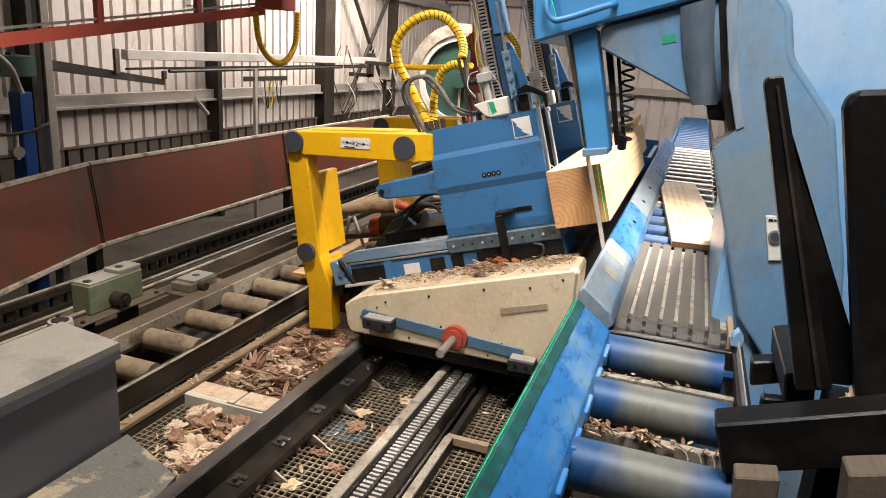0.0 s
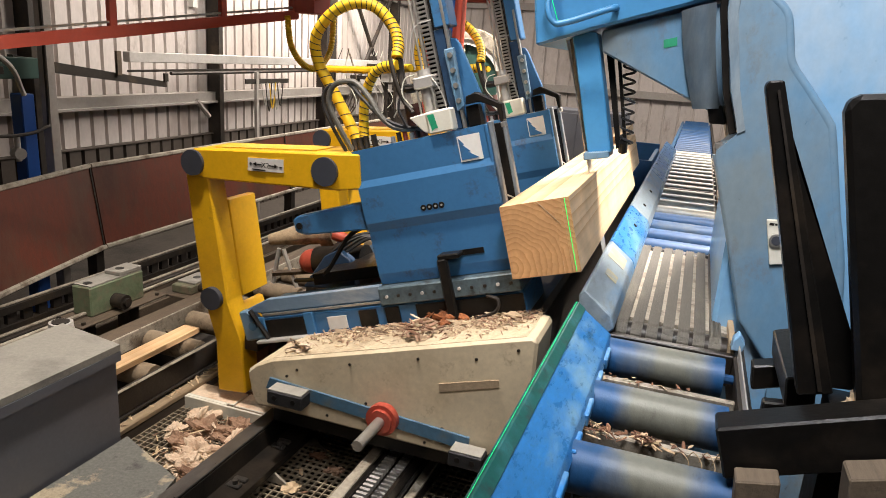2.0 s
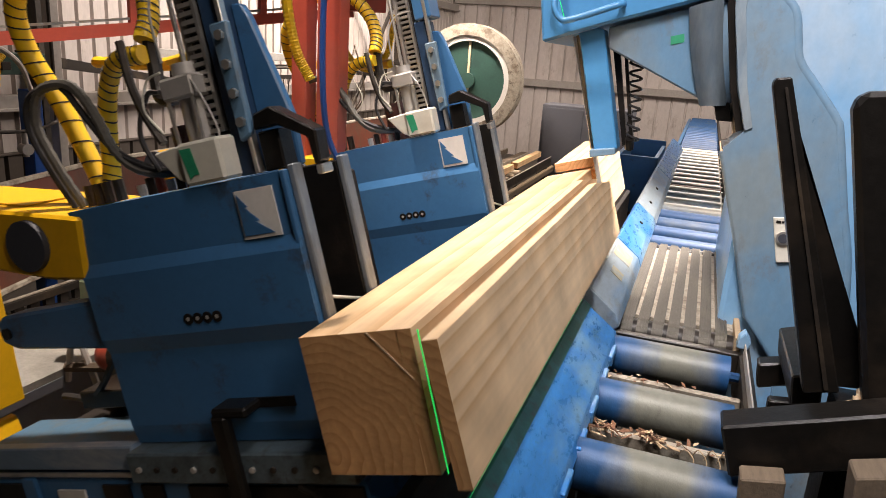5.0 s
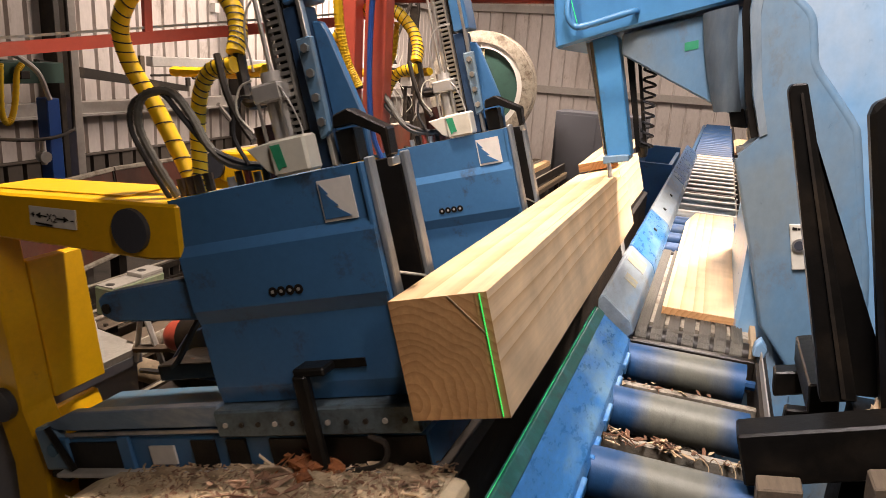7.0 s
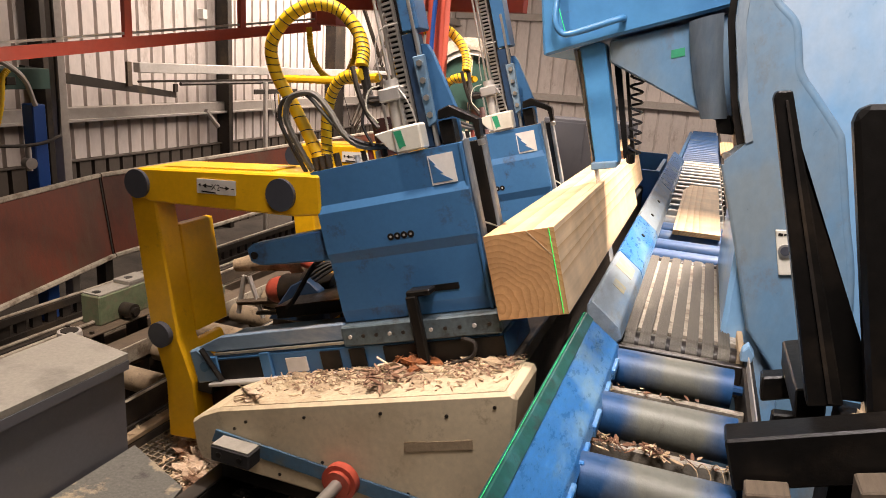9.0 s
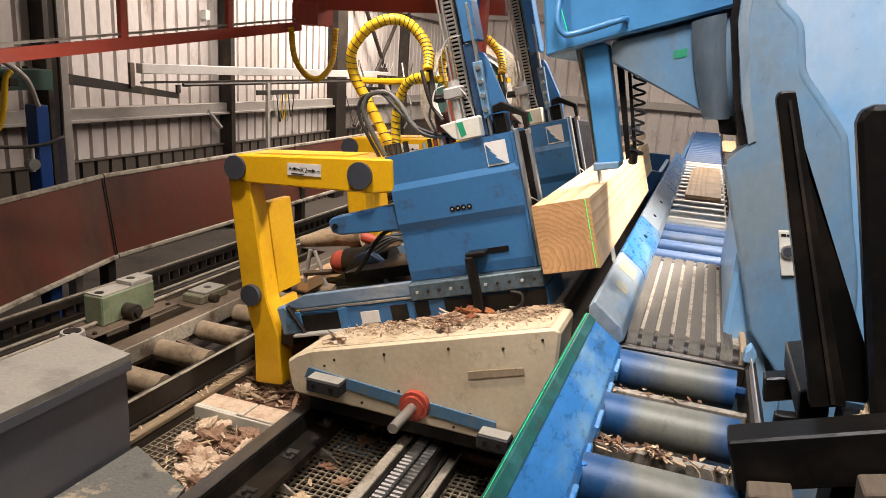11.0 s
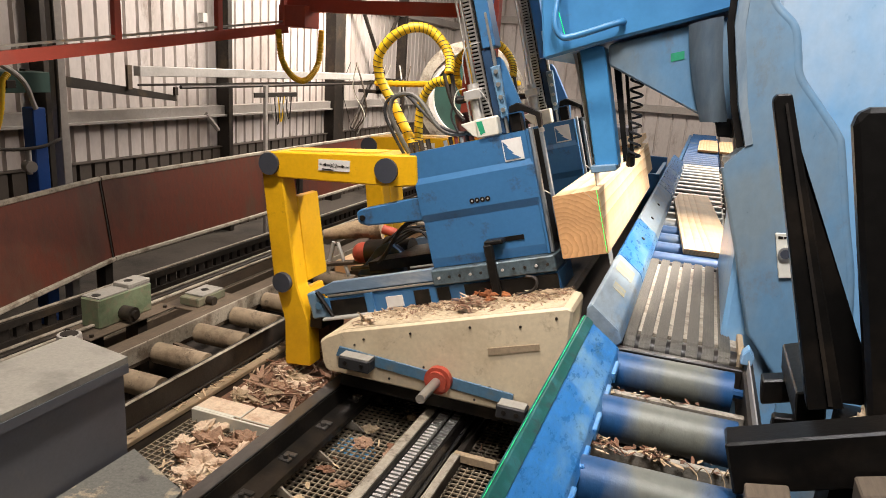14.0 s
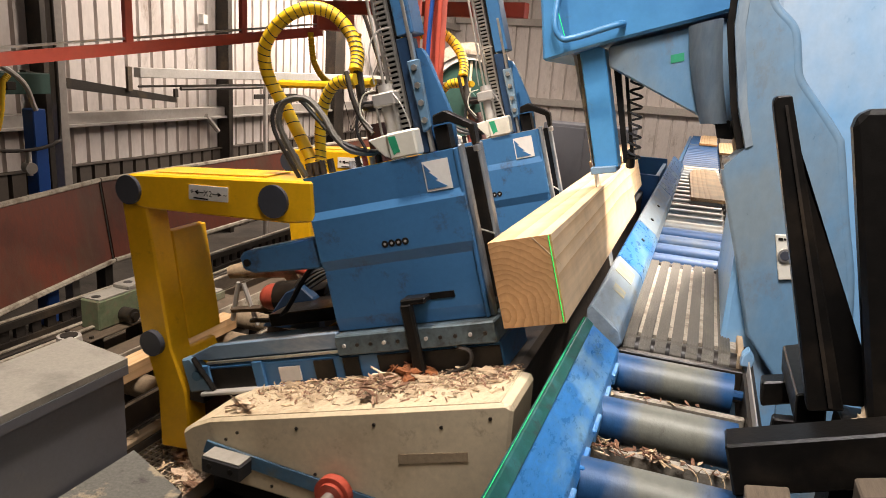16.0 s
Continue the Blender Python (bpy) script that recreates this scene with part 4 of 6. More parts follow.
hub = part("hub", cyl(cyl(B(), (-1.03, FY - 0.045, 0.545), (-1.03, FY - 0.012, 0.545), 0.068, 28), (-1.03, FY - 0.06, 0.545), (-1.03, FY - 0.045, 0.545), 0.05, 24), RED_HUB, car, "red hub disc", smooth=True)
part("shaft", cyl(B(), (-1.03, FY - 0.26, 0.545), (-1.03, FY - 0.05, 0.545), 0.023, 16), BRIGHT, hub, "bright steel shaft", smooth=True)
part("maker_plate", prism(B(), [(-0.80, 0.71), (-0.56, 0.785), (-0.565, 0.815), (-0.805, 0.745)], FY - 0.005, FY - 0.0005), TIMBER_BEAM, car, "faded brown plate")
for x, z in ((-1.45, 0.66), (-1.2, 0.74), (-0.9, 0.83), (-0.66, 0.88), (-0.5, 0.95), (-1.3, 0.48), (-0.85, 0.47), (-1.5, 0.62), (-1.12, 0.58), (-0.78, 0.55)):
    part("bolt_head", cyl(B(), (x, FY - 0.004, z), (x, FY, z), 0.0065, 8), DARK, car)
rnd = random.Random(11)


def on_deck(r):
    k = r.random() ** 0.8
    x = -1.54 + k * 1.06
    z = 0.684 + (x + 1.58) * 0.2935
    return (x, FY + 0.012 + 0.31 * r.random() ** 0.42, z + 0.004 + 0.006 * r.random())


bm = shards(shards(B(), 1200, on_deck, 0.018, rnd, 5, 0.4, 1.2), 34, on_deck, 0.045, rnd, 5, 0.15, 0.6)
for k in range(26):
    x, y, z = on_deck(rnd)
    if x < -1.44:
        continue
    clump(bm, (x, y, z - 0.012), (rnd.uniform(0.03, 0.08), 0.03, 0.004), rnd, 1)
part("bark_litter", bm, [BARK, DUST, BARK_PINK, DUST, CHIP], car, "bark and sawdust on the deck", kind="stuff")
part("bark_litter", shards(B(), 46, lambda r: (-0.93 + r.gauss(0, 0.07), FY + r.uniform(0.05, 0.22), 0.885 + r.uniform(0, 0.02)), 0.05, rnd, 2, 0.35, 0.7), [BARK, BARK_PINK], car, kind="stuff")
part("bark_chunk", shards(clump(clump(B(), (-0.893, 3.621, 0.892), (0.055, 0.05, 0.035), random.Random(4)), (-0.833, 3.651, 0.910), (0.04, 0.04, 0.02), random.Random(6)), 26, lambda r: (-0.893 + r.gauss(0, 0.05), 3.621 + r.gauss(0, 0.03), 0.892 + r.uniform(0, 0.03)), 0.06, rnd, 1, 0.6, 0.5), BARK_RUST, car, "rust-brown lump of bark", kind="stuff")
part("slab_piece", shards(B(), 2, lambda r: (-0.983, 3.601, 0.877), 0.10, random.Random(2), 1, 0.2, 1.0), CHIP_PALE, car, "pale broken slab piece")
part("chip", shards(B(), 9, lambda r: (-1.475 + r.uniform(-0.03, 0.03), FY + 0.07 + r.uniform(-0.02, 0.02), 0.735 + r.uniform(-0.015, 0.02)), 0.085, rnd, 1, 1.0, 0.9), CHIP_PALE, car, "pale torn chips standing up", kind="stuff")

# cross slides under the headblocks
for dy in (0.0, 1.24):
    sl = part("slide", lbox(B(), -0.70, 0.66, 3.66 + dy, 3.98 + dy, -0.20, -0.09, 0.006), BLUE, car)
    part("slide_rail", lbox(B(), -0.70, 0.66, 3.612 + dy, 3.655 + dy, -0.204, -0.188, 0.004), GALV, sl, "bright slide rail")
    part("upper_slide", lbox(B(), -0.72, 0.0, 3.72 + dy, 3.96 + dy, -0.085, -0.045, 0.006), BLUE_DULL, sl)
    part("upper_rail", prism(B(), [lean(*q) for q in ((-0.745, -0.050), (-0.745, -0.035), (-0.62, 0.002), (-0.003, 0.003), (-0.003, -0.063), (-0.66, -0.063))], 3.662 + dy, 3.70 + dy, 0.004), SLIDE_BLUE, sl)
    part("rail_edge", lbox(B(), -0.66, -0.003, 3.652 + dy, 3.661 + dy, -0.078, -0.066, 0.002), BRIGHT, sl)
    for u in (-0.70, -0.425):
        part("rib", lbox(B(), u, u + 0.05, 3.645 + dy, 3.66 + dy, -0.20, -0.08, 0.003), BLUE, sl)
    part("type_plate", lbox(B(), -0.30, -0.20, 3.650 + dy, 3.657 + dy, -0.175, -0.115), WHITE, sl, "small pale type plate")
    # Flat black plates stand for the shade in the slide's open pockets.
    for u0, u1 in ((-0.66, -0.43), (-0.13, -0.04), (0.005, 0.075), (0.16, 0.655)):
        part("pocket", lbox(B(), u0, u1, 3.652 + dy, 3.66 + dy, -0.19, -0.10), BLACK, sl)
    part("pivot_plate", prism(B(), [(-1.972, 0.72), (-1.925, 0.738), (-1.815, 0.655), (-1.80, 0.615), (-1.925, 0.575)], 3.64 + dy, 3.70 + dy, 0.008), BLUE_LIGHT, car)
    part("pivot_pin", cyl(B(), (-1.885, 3.632 + dy, 0.665), (-1.885, 3.64 + dy, 0.665), 0.022, 14), BLUE_DULL, car)
    part("pivot_link", tube(B(), [Vector((-1.90, 3.635 + dy, 0.745)), Vector((-1.79, 3.635 + dy, 0.62))], 0.012, 6), BLACK, car)
    part("bumper", lbox(B(), 0.315, 0.362, 3.615 + dy, 3.645 + dy, -0.20, 0.095, 0.008), BLACK, car, "black bent stop hook")
    part("bumper_arm", lbox(B(), 0.32, 0.42, 3.62 + dy, 3.69 + dy, 0.088, 0.112, 0.006), BLACK, car)
    part("handle_rail", tube(B(), smooth_path([l3(0.40, 3.63 + dy, -0.19), l3(0.53, 3.62 + dy, -0.16), l3(0.55, 3.63 + dy, -0.11), l3(0.50, 3.64 + dy, -0.09)], 5), 0.008, 6), DARK, car)


def headblock(dy):
    y0 = 3.67 + dy
    outline = [(y0 + 0.012, 0.61), (y0 + 0.012, 0.475), (y0, 0.445), (y0, 0.285), (y0 + 0.014, 0.245), (y0 + 0.014, 0.05), (y0 + 0.022, 0.0), (y0 + 0.27, 0.0), (y0 + 0.27, 0.61)]
    bm = B()
    n = len(outline)
    for u0, u1, yb in ((0.0, 0.44, y0 + 0.27), (0.44, 0.632, y0 + 0.055)):
        ring = [(min(y, yb), v) for y, v in outline]
        ends = [[bm.verts.new(l3(u, y, v)) for y, v in ring] for u in (u0, u1)]
        bm.faces.new(ends[0]), bm.faces.new(ends[1][::-1])
        for k in range(n):
            bm.faces.new((ends[0][k], ends[0][(k + 1) % n], ends[1][(k + 1) % n], ends[1][k]))
    bmesh.ops.remove_doubles(bm, verts=bm.verts, dist=0.0002)
    inner = [f for f in bm.faces if abs(f.normal.x) + abs(f.normal.z) > 0.9 and all(abs((v.co - l3(0.44, v.co.y, 0)).dot(l3(1, 0, 0) - l3(0, 0, 0))) < 0.001 for v in f.verts) and max(v.co.y for v in f.verts) < y0 + 0.06]
    bmesh.ops.delete(bm, geom=inner, context="FACES_ONLY")
    bmesh.ops.recalc_face_normals(bm, faces=bm.faces)
    blk = part("headblock", bm, BLUE, car)
    part("face_plate", lbox(B(), 0.633, 0.649, y0 + 0.02, y0 + 0.055, 0.0, 0.62, 0.003), WORN_EDGE, blk, "worn steel face plate")
    # Cheek, plate and floor of the gap are black to carry its shade.
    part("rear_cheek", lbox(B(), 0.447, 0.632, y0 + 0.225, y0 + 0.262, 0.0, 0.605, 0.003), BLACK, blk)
    part("face_plate", lbox(B(), 0.633, 0.649, y0 + 0.225, y0 + 0.262, 0.0, 0.615, 0.003), WORN_EDGE, blk, "worn steel face plate")
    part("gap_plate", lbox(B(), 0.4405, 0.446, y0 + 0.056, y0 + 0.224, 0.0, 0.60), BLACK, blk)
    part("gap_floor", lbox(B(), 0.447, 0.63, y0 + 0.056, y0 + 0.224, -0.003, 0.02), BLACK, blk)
    part("gap_cable", tube(B(), smooth_path([l3(0.60, y0 + 0.05, 0.33), l3(0.63, y0 + 0.12, 0.30), l3(0.635, y0 + 0.24, 0.26)], 6), 0.004, 6), PALE, blk)
    # Added black box keeps the space behind the cheeks dark.
    part("back_box", lbox(B(), 0.20, 0.42, y0 + 0.275, y0 + 0.70, 0.0, 0.56, 0.006), BLACK, blk, "black filler box behind the dark gap")
    part("corner_edge", lbox(B(), 0.620, 0.6335, y0 + 0.004, y0 + 0.02, 0.0, 0.612, 0.003), BLUE, blk)
    # tree emblem panel: pale square with a blue jagged half
    e = part("emblem", lbox(B(), 0.494, 0.592, y0 + 0.0075, y0 + 0.011, 0.478, 0.585), WHITE, blk, "pale square emblem panel")
    part("emblem_mark", prism(B(), [lean(*q) for q in ((0.499, 0.578), (0.522, 0.548), (0.513, 0.548), (0.545, 0.516), (0.532, 0.516), (0.577, 0.486), (0.499, 0.486))], y0 + 0.005, y0 + 0.007), BLUE, e, "blue jagged mark")
    for k in range(4):
        c = l3(0.288 + k * 0.028, y0 + 0.0, 0.318)
        rg = part("port", cyl(B(), c, c + Vector((0, -0.002, 0)), 0.0135, 16), BLACK, blk)
        part("port_core", cyl(B(), c + Vector((0, -0.002, 0)), c + Vector((0, -0.003, 0)), 0.005, 10), GALV, rg)
    part("slot", lbox(B(), 0.325, 0.515, y0 + 0.009, y0 + 0.0135, 0.088, 0.112), BLACK, blk)
    part("bottom_rail", lbox(B(), 0.0, 0.66, y0 - 0.035, y0 + 0.28, -0.085, -0.004, 0.006), STEEL_BLUE, blk, "scuffed blue-grey rail")
    for k in range(11):
        part("rail_bolt", cyl(B(), l3(0.04 + k * 0.058, y0 - 0.035, -0.045), l3(0.04 + k * 0.058, y0 - 0.041, -0.045), 0.008, 6), GALV if k % 3 == 0 else DARK, blk)
    part("arm", prism(B(), [lean(*q) for q in ((-0.385, 0.30), (-0.388, 0.355), (-0.36, 0.372), (0.01, 0.385), (0.01, 0.255), (-0.34, 0.278))], y0 + 0.02, y0 + 0.10, 0.008), BLUE, blk)
    part("arm_pin", cyl(B(), l3(-0.352, y0 + 0.012, 0.325), l3(-0.352, y0 + 0.022, 0.325), 0.016, 12), BLACK, blk)
    # dogging mast on top
    ym = y0 + 0.10
    mast = part("mast", lbox(B(), 0.452, 0.500, ym, ym + 0.09, 0.612, 1.03, 0.004), DARK_BLUE, car, "dark steel dogging mast")
    part("sleeve", lbox(B(), 0.462, 0.530, ym - 0.008, ym + 0.10, 1.035, 1.75, 0.005), BLUE, mast, "blue upper sleeve")
    part("guide_rail", lbox(B(), 0.503, 0.516, ym - 0.012, ym + 0.01, 0.612, 1.20, 0.002), BRIGHT, mast)
    bm = B()
    lbox(bm, 0.402, 0.451, ym + 0.012, ym + 0.06, 0.70, 1.75, mat=1)
    lbox(bm, 0.438, 0.446, ym - 0.006, ym + 0.0115, 0.72, 1.75)
    for k in range(56):
        lbox(bm, 0.403, 0.437, ym - 0.006, ym + 0.0115, 0.72 + k * 0.0185, 0.7295 + k * 0.0185)
    part("toothed_rack", bm, [BRIGHT, BLACK], mast, "bright toothed rack")
    for u, r in ((0.384, 0.009), (0.362, 0.006)):
        part("rod", cyl(B(), l3(u, ym + 0.02, 0.84), l3(u + 0.004, ym + 0.03, 1.75), r, 10), BRIGHT, mast, smooth=True)
    cylr = part("cylinder", cyl(B(), l3(0.376, ym + 0.0, 0.66), l3(0.376, ym + 0.0, 0.885), 0.030, 18), GALV, mast, smooth=True)
    part("cylinder_cap", lbox(B(), 0.333, 0.424, ym - 0.05, ym + 0.045, 0.806, 0.856, 0.006), GALV, cylr)
    for u in (0.343, 0.412):
        part("tie_rod", cyl(B(), l3(u, ym - 0.042, 0.70), l3(u, ym - 0.042, 0.806), 0.005, 8), BRIGHT, cylr)
    wb = part("valve_box", lbox(B(), 0.380, 0.492, ym - 0.10, ym - 0.035, 0.614, 0.708, 0.007), PALE, mast, "pale plastic valve box")
    part("valve_wing", prism(B(), [lean(*q) for q in ((0.379, 0.706), (0.379, 0.618), (0.352, 0.632), (0.300, 0.700))], ym - 0.085, ym - 0.03, 0.004), PALE, wb)
    part("sticker", prism(B(), [lean(*q) for q in ((0.388, 0.695), (0.418, 0.695), (0.426, 0.636), (0.412, 0.636), (0.400, 0.628))], ym - 0.1015, ym - 0.1003), TAPE, wb, "green sticker")
    pl = part("bolt_plate", prism(B(), [lean(*q) for q in ((0.490, 0.942), (0.537, 0.942), (0.532, 0.70), (0.498, 0.685))], ym - 0.032, ym - 0.013, 0.004), BLUE_LIGHT, mast, "light blue bolted plate")
    for k in range(4):
        part("bolt", cyl(B(), l3(0.516, ym - 0.042, 0.728 + k * 0.062), l3(0.516, ym - 0.032, 0.728 + k * 0.062), 0.0115, 6), BRIGHT, pl)
    part("gusset", prism(B(), [lean(*q) for q in ((0.500, 0.612), (0.585, 0.612), (0.592, 0.724), (0.540, 0.955), (0.526, 0.985), (0.500, 0.99))], ym + 0.05, ym + 0.075, 0.004), BLUE, mast)
    part("stiffener", lbox(B(), 0.53, 0.585, ym - 0.01, ym + 0.045, 0.612, 0.70, 0.004), BLACK, mast)
    dog = part("dog_bracket", prism(B(), [lean(*q) for q in ((0.540, 0.705), (0.546, 0.738), (0.592, 0.748), (0.692, 0.680), (0.688, 0.612), (0.672, 0.606), (0.668, 0.668), (0.600, 0.706))], ym - 0.035, ym + 0.012, 0.004), BLACK, mast, "black dog bracket")
    part("dog_tip", lbox(B(), 0.672, 0.690, ym - 0.033, ym + 0.010, 0.585, 0.607, 0.003), BRIGHT, dog, "worn bright tip")
    for q, r, mt in ((((0.31, 0.74), (0.28, 0.80), (0.30, 0.86), (0.35, 0.87)), 0.003, PALE), (((0.355, 0.89), (0.365, 1.0), (0.40, 1.06), (0.47, 1.065)), 0.003, GALV),
                     (((0.415, 0.85), (0.445, 0.80), (0.46, 0.72), (0.45, 0.68)), 0.0025, GALV), (((0.27, 0.66), (0.25, 0.75), (0.29, 0.83), (0.335, 0.83)), 0.006, RUBBER), (((0.255, 0.96), (0.262, 0.86), (0.275, 0.78), (0.31, 0.72)), 0.010, DARK)):
        part("cable", tube(B(), smooth_path([l3(u, ym - 0.045 - 0.008 * (i % 2), v) for i, (u, v) in enumerate(q)], 6), r, 6), mt, mast, smooth=True)
    for k in range(5):
        u = 0.18 + 0.03 * k
        part("fitting", cyl(B(), l3(u, ym - 0.02, 0.612), l3(u, ym - 0.02, 0.64 + 0.012 * (k % 3)), 0.011, 8), (GALV, DARK, RED_HUB)[k % 3], mast)
    part("pump_body", cyl(B(), l3(0.255, ym + 0.10, 0.612), l3(0.255, ym + 0.10, 0.76), 0.04, 16), DARK_RED, mast, "grimy red accumulator", smooth=True)
    # hoses
    yh = ym + 0.05
    H1 = [(-0.015, 0.615), (-0.045, 0.678), (-0.105, 0.885), (-0.138, 1.03), (-0.105, 1.14), (0.005, 1.215), (0.113, 1.232), (0.191, 1.195), (0.245, 1.105), (0.262, 1.025), (0.255, 0.965)]
    H2 = [(0.0, 0.615), (0.0, 0.68), (0.027, 0.793), (0.09, 0.891), (0.169, 0.937), (0.253, 0.934)]
    for pts, r in ((H1, 0.0255), (H2, 0.0225)):
        path = smooth_path([l3(u, yh + 0.03 * math.sin(i), v) for i, (u, v) in enumerate(pts)], 12)
        hose = part("yellow_hose", tube(B(), path, r, 12, 0.0), YELLOW_HOSE, car, "yellow spiral-wrapped hose", smooth=True)
        for i in range(3, len(path) - 2, 3):
            d = (path[i + 1] - path[i]).normalized()
            d2 = (d + d.orthogonal().normalized() * 0.25).normalized()
            part("hose_band", cyl(B(), path[i] - d2 * 0.0018, path[i] + d2 * 0.0018, r + 0.0014, 14), RUBBER, hose)
    part("hose_tail", tube(B(), smooth_path([l3(0.255, yh, 0.97), l3(0.25, yh, 0.90), l3(0.265, yh - 0.02, 0.83), l3(0.33, yh - 0.03, 0.82)], 6), 0.018, 8), DARK, car, smooth=True)
    for off, r in ((0.0, 0.0115), (0.03, 0.0085)):
        part("black_hose", tube(B(), smooth_path([l3(-0.04 - off, yh - 0.05, 0.615), l3(-0.065 - off, yh - 0.07, 0.72), l3(-0.085 - off, yh - 0.08, 0.83), l3(-0.055 - off, yh - 0.08, 0.90), l3(0.0, yh - 0.08, 0.915), l3(0.067 - off, yh - 0.08, 0.895), l3(0.12 - off, yh - 0.09, 0.82), l3(0.16, yh - 0.10, 0.73), l3(0.22 + off, yh - 0.09, 0.67), l3(0.34, yh - 0.06, 0.645)], 7), r, 8, 0.0 if off else 0.002), RUBBER if off else GREY_HOSE, car, smooth=True)
    for u in (0.01, 0.04, 0.07, 0.11):
        part("hose_fitting", cyl(B(), l3(u - 0.04, yh - 0.03, 0.612), l3(u - 0.04, yh - 0.03, 0.665), 0.014, 8), DARK, car)
    feed = smooth_path([l3(0.26, yh + 0.1, 0.92), l3(0.10, yh + 0.25, 0.95), l3(-0.1, yh + 0.4, 0.99), l3(-0.38, yh + 0.45, 1.06)], 14)
    fh = part("feed_hose", tube(B(), feed, 0.016, 8, 0.004), YELLOW_HOSE, car, "yellow corrugated feed hose", smooth=True)
    # yellow arms
    ya = y0
    top = [(-2.30, 1.395), (-2.285, 1.465), (-2.235, 1.495), (-1.36, 1.56), (-1.345, 1.405), (-1.46, 1.385), (-2.18, 1.355)]
    a1 = part("yellow_arm", prism(B(), top, ya, ya + 0.30, 0.008), YELLOW, car, "yellow steel arm")
    up = [(-2.302, 1.42), (-2.17, 1.42), (-2.06, 0.74), (-1.985, 0.55), (-1.962, 0.262), (-2.132, 0.245), (-2.14, 0.52), (-2.215, 0.76)]
    a2 = part("yellow_leg", prism(B(), up, ya + 0.012, ya + 0.135, 0.008), YELLOW, car, "yellow steel leg")
    part("leg_web", prism(B(), [(-2.178, 1.235), (-2.138, 1.235), (-2.060, 0.74), (-2.10, 0.74)], ya + 0.137, ya + 0.36, 0.004), YELLOW, a2)
    part("leg_web", prism(B(), [(-2.10, 0.69), (-2.072, 0.69), (-2.02, 0.575), (-2.055, 0.575)], ya + 0.137, ya + 0.33, 0.004), YELLOW, a2)
    part("leg_box", box(B(), -2.06, -1.92, ya + 0.16, ya + 0.34, 0.33, 0.56, 0.006), DARK_RED, a2, "grimy dark red box")
    for x, z, a, r in ((-2.234, 1.428, a1, 0.062), (-1.521, 1.466, a1, 0.065), (-2.146, 0.753, a2, 0.058)):
        part("pivot_disc", cyl(B(), (x, ya - 0.016, z), (x, ya + 0.02, z), r, 32), DISC, a, "dark grey pivot cap")
    lb = part("axis_label", prism(B(), [(-1.925, 1.425), (-1.735, 1.435), (-1.735, 1.495), (-1.925, 1.485)], ya - 0.004, ya - 0.0005), WHITE, a1, "white label with arrows")
    bm = B()
    for s, xc in ((-1, -1.872), (1, -1.788)):
        prism(bm, [(xc - s * 0.022, 1.4585), (xc - s * 0.022, 1.4625), (xc + s * 0.006, 1.4625), (xc + s * 0.006, 1.470), (xc + s * 0.024, 1.4605), (xc + s * 0.006, 1.451), (xc + s * 0.006, 1.4585)], ya - 0.0065, ya - 0.0042)
    for xc in (-1.908, -1.748):
        box(bm, xc - 0.007, xc + 0.007, ya - 0.0065, ya - 0.0042, 1.459, 1.462)
    box(bm, -1.9095, -1.9065, ya - 0.0064, ya - 0.0043, 1.4535, 1.4675)
    box(bm, -1.90, -1.83, ya - 0.0064, ya - 0.0043, 1.433, 1.438)
    part("arrow", bm, BLACK, lb)
    cu = bpy.data.curves.new("label_text", "FONT")
    cu.body, cu.size, cu.align_x = "X2", 0.036, "CENTER"
    tx = new("letters", cu)
    tx.data.materials.append(BLACK)
    tx.parent = lb
    tx.matrix_local = Matrix.Translation(Vector((-1.83, ya - 0.0065, 1.447)) - ORIGIN[lb.name]) @ pose(0, 0, 0, 90, 0, 0)
    part("top_hatch", prism(B(), [(-2.15, 1.5035), (-1.60, 1.5445), (-1.60, 1.5475), (-2.15, 1.5065)], ya + 0.06, ya + 0.24), YELLOW, a1)


headblock(0.0)
headblock(1.24)
for x, w in ((-1.58, 0.07), (-1.465, 0.10)):
    part("red_post", box(B(), x, x + w, 4.95, 5.03, 1.30, 3.2, 0.004), RED, car, "red steel post")
part("red_bracket", box(B(), -1.66, -1.36, 4.955, 5.025, 1.22, 1.299, 0.004), RED, car)
part("riser_hose", tube(B(), smooth_path([(-1.50, 4.78, 3.1), (-1.505, 4.78, 2.6), (-1.50, 4.78, 2.2), (-1.47, 4.80, 1.98), (-1.42, 4.83, 1.86)], 30), 0.018, 8, 0.003), YELLOW_HOSE, car, "yellow corrugated riser hose", smooth=True)
part("riser_cable", tube(B(), smooth_path([(-1.40, 4.94, 2.6), (-1.41, 4.90, 2.1), (-1.38, 4.88, 1.7), (-1.30, 4.9, 1.5)], 8), 0.012, 8), DEEP_BLUE, car, smooth=True)
# drive parts behind the arms
bm = bmesh.new()
bmesh.ops.create_uvsphere(bm, u_segments=20, v_segments=12, radius=0.068, matrix=Matrix.Translation((-1.985, 4.35, 0.80)) @ Matrix.Diagonal((0.9, 1.0, 1.0, 1.0)))
cyl(bm, (-1.985, 4.35, 0.80), (-1.93, 4.35, 0.81), 0.07, 20)
mt = part("red_motor_cap", bm, RED_HUB, car, "red domed motor cap", smooth=True)
part("motor", cyl(cyl(B(), (-1.93, 4.35, 0.81), (-1.62, 4.34, 0.87), 0.085, 20), (-1.80, 4.35, 0.84), (-1.77, 4.35, 0.845), 0.097, 20), BLACK, car, smooth=True)
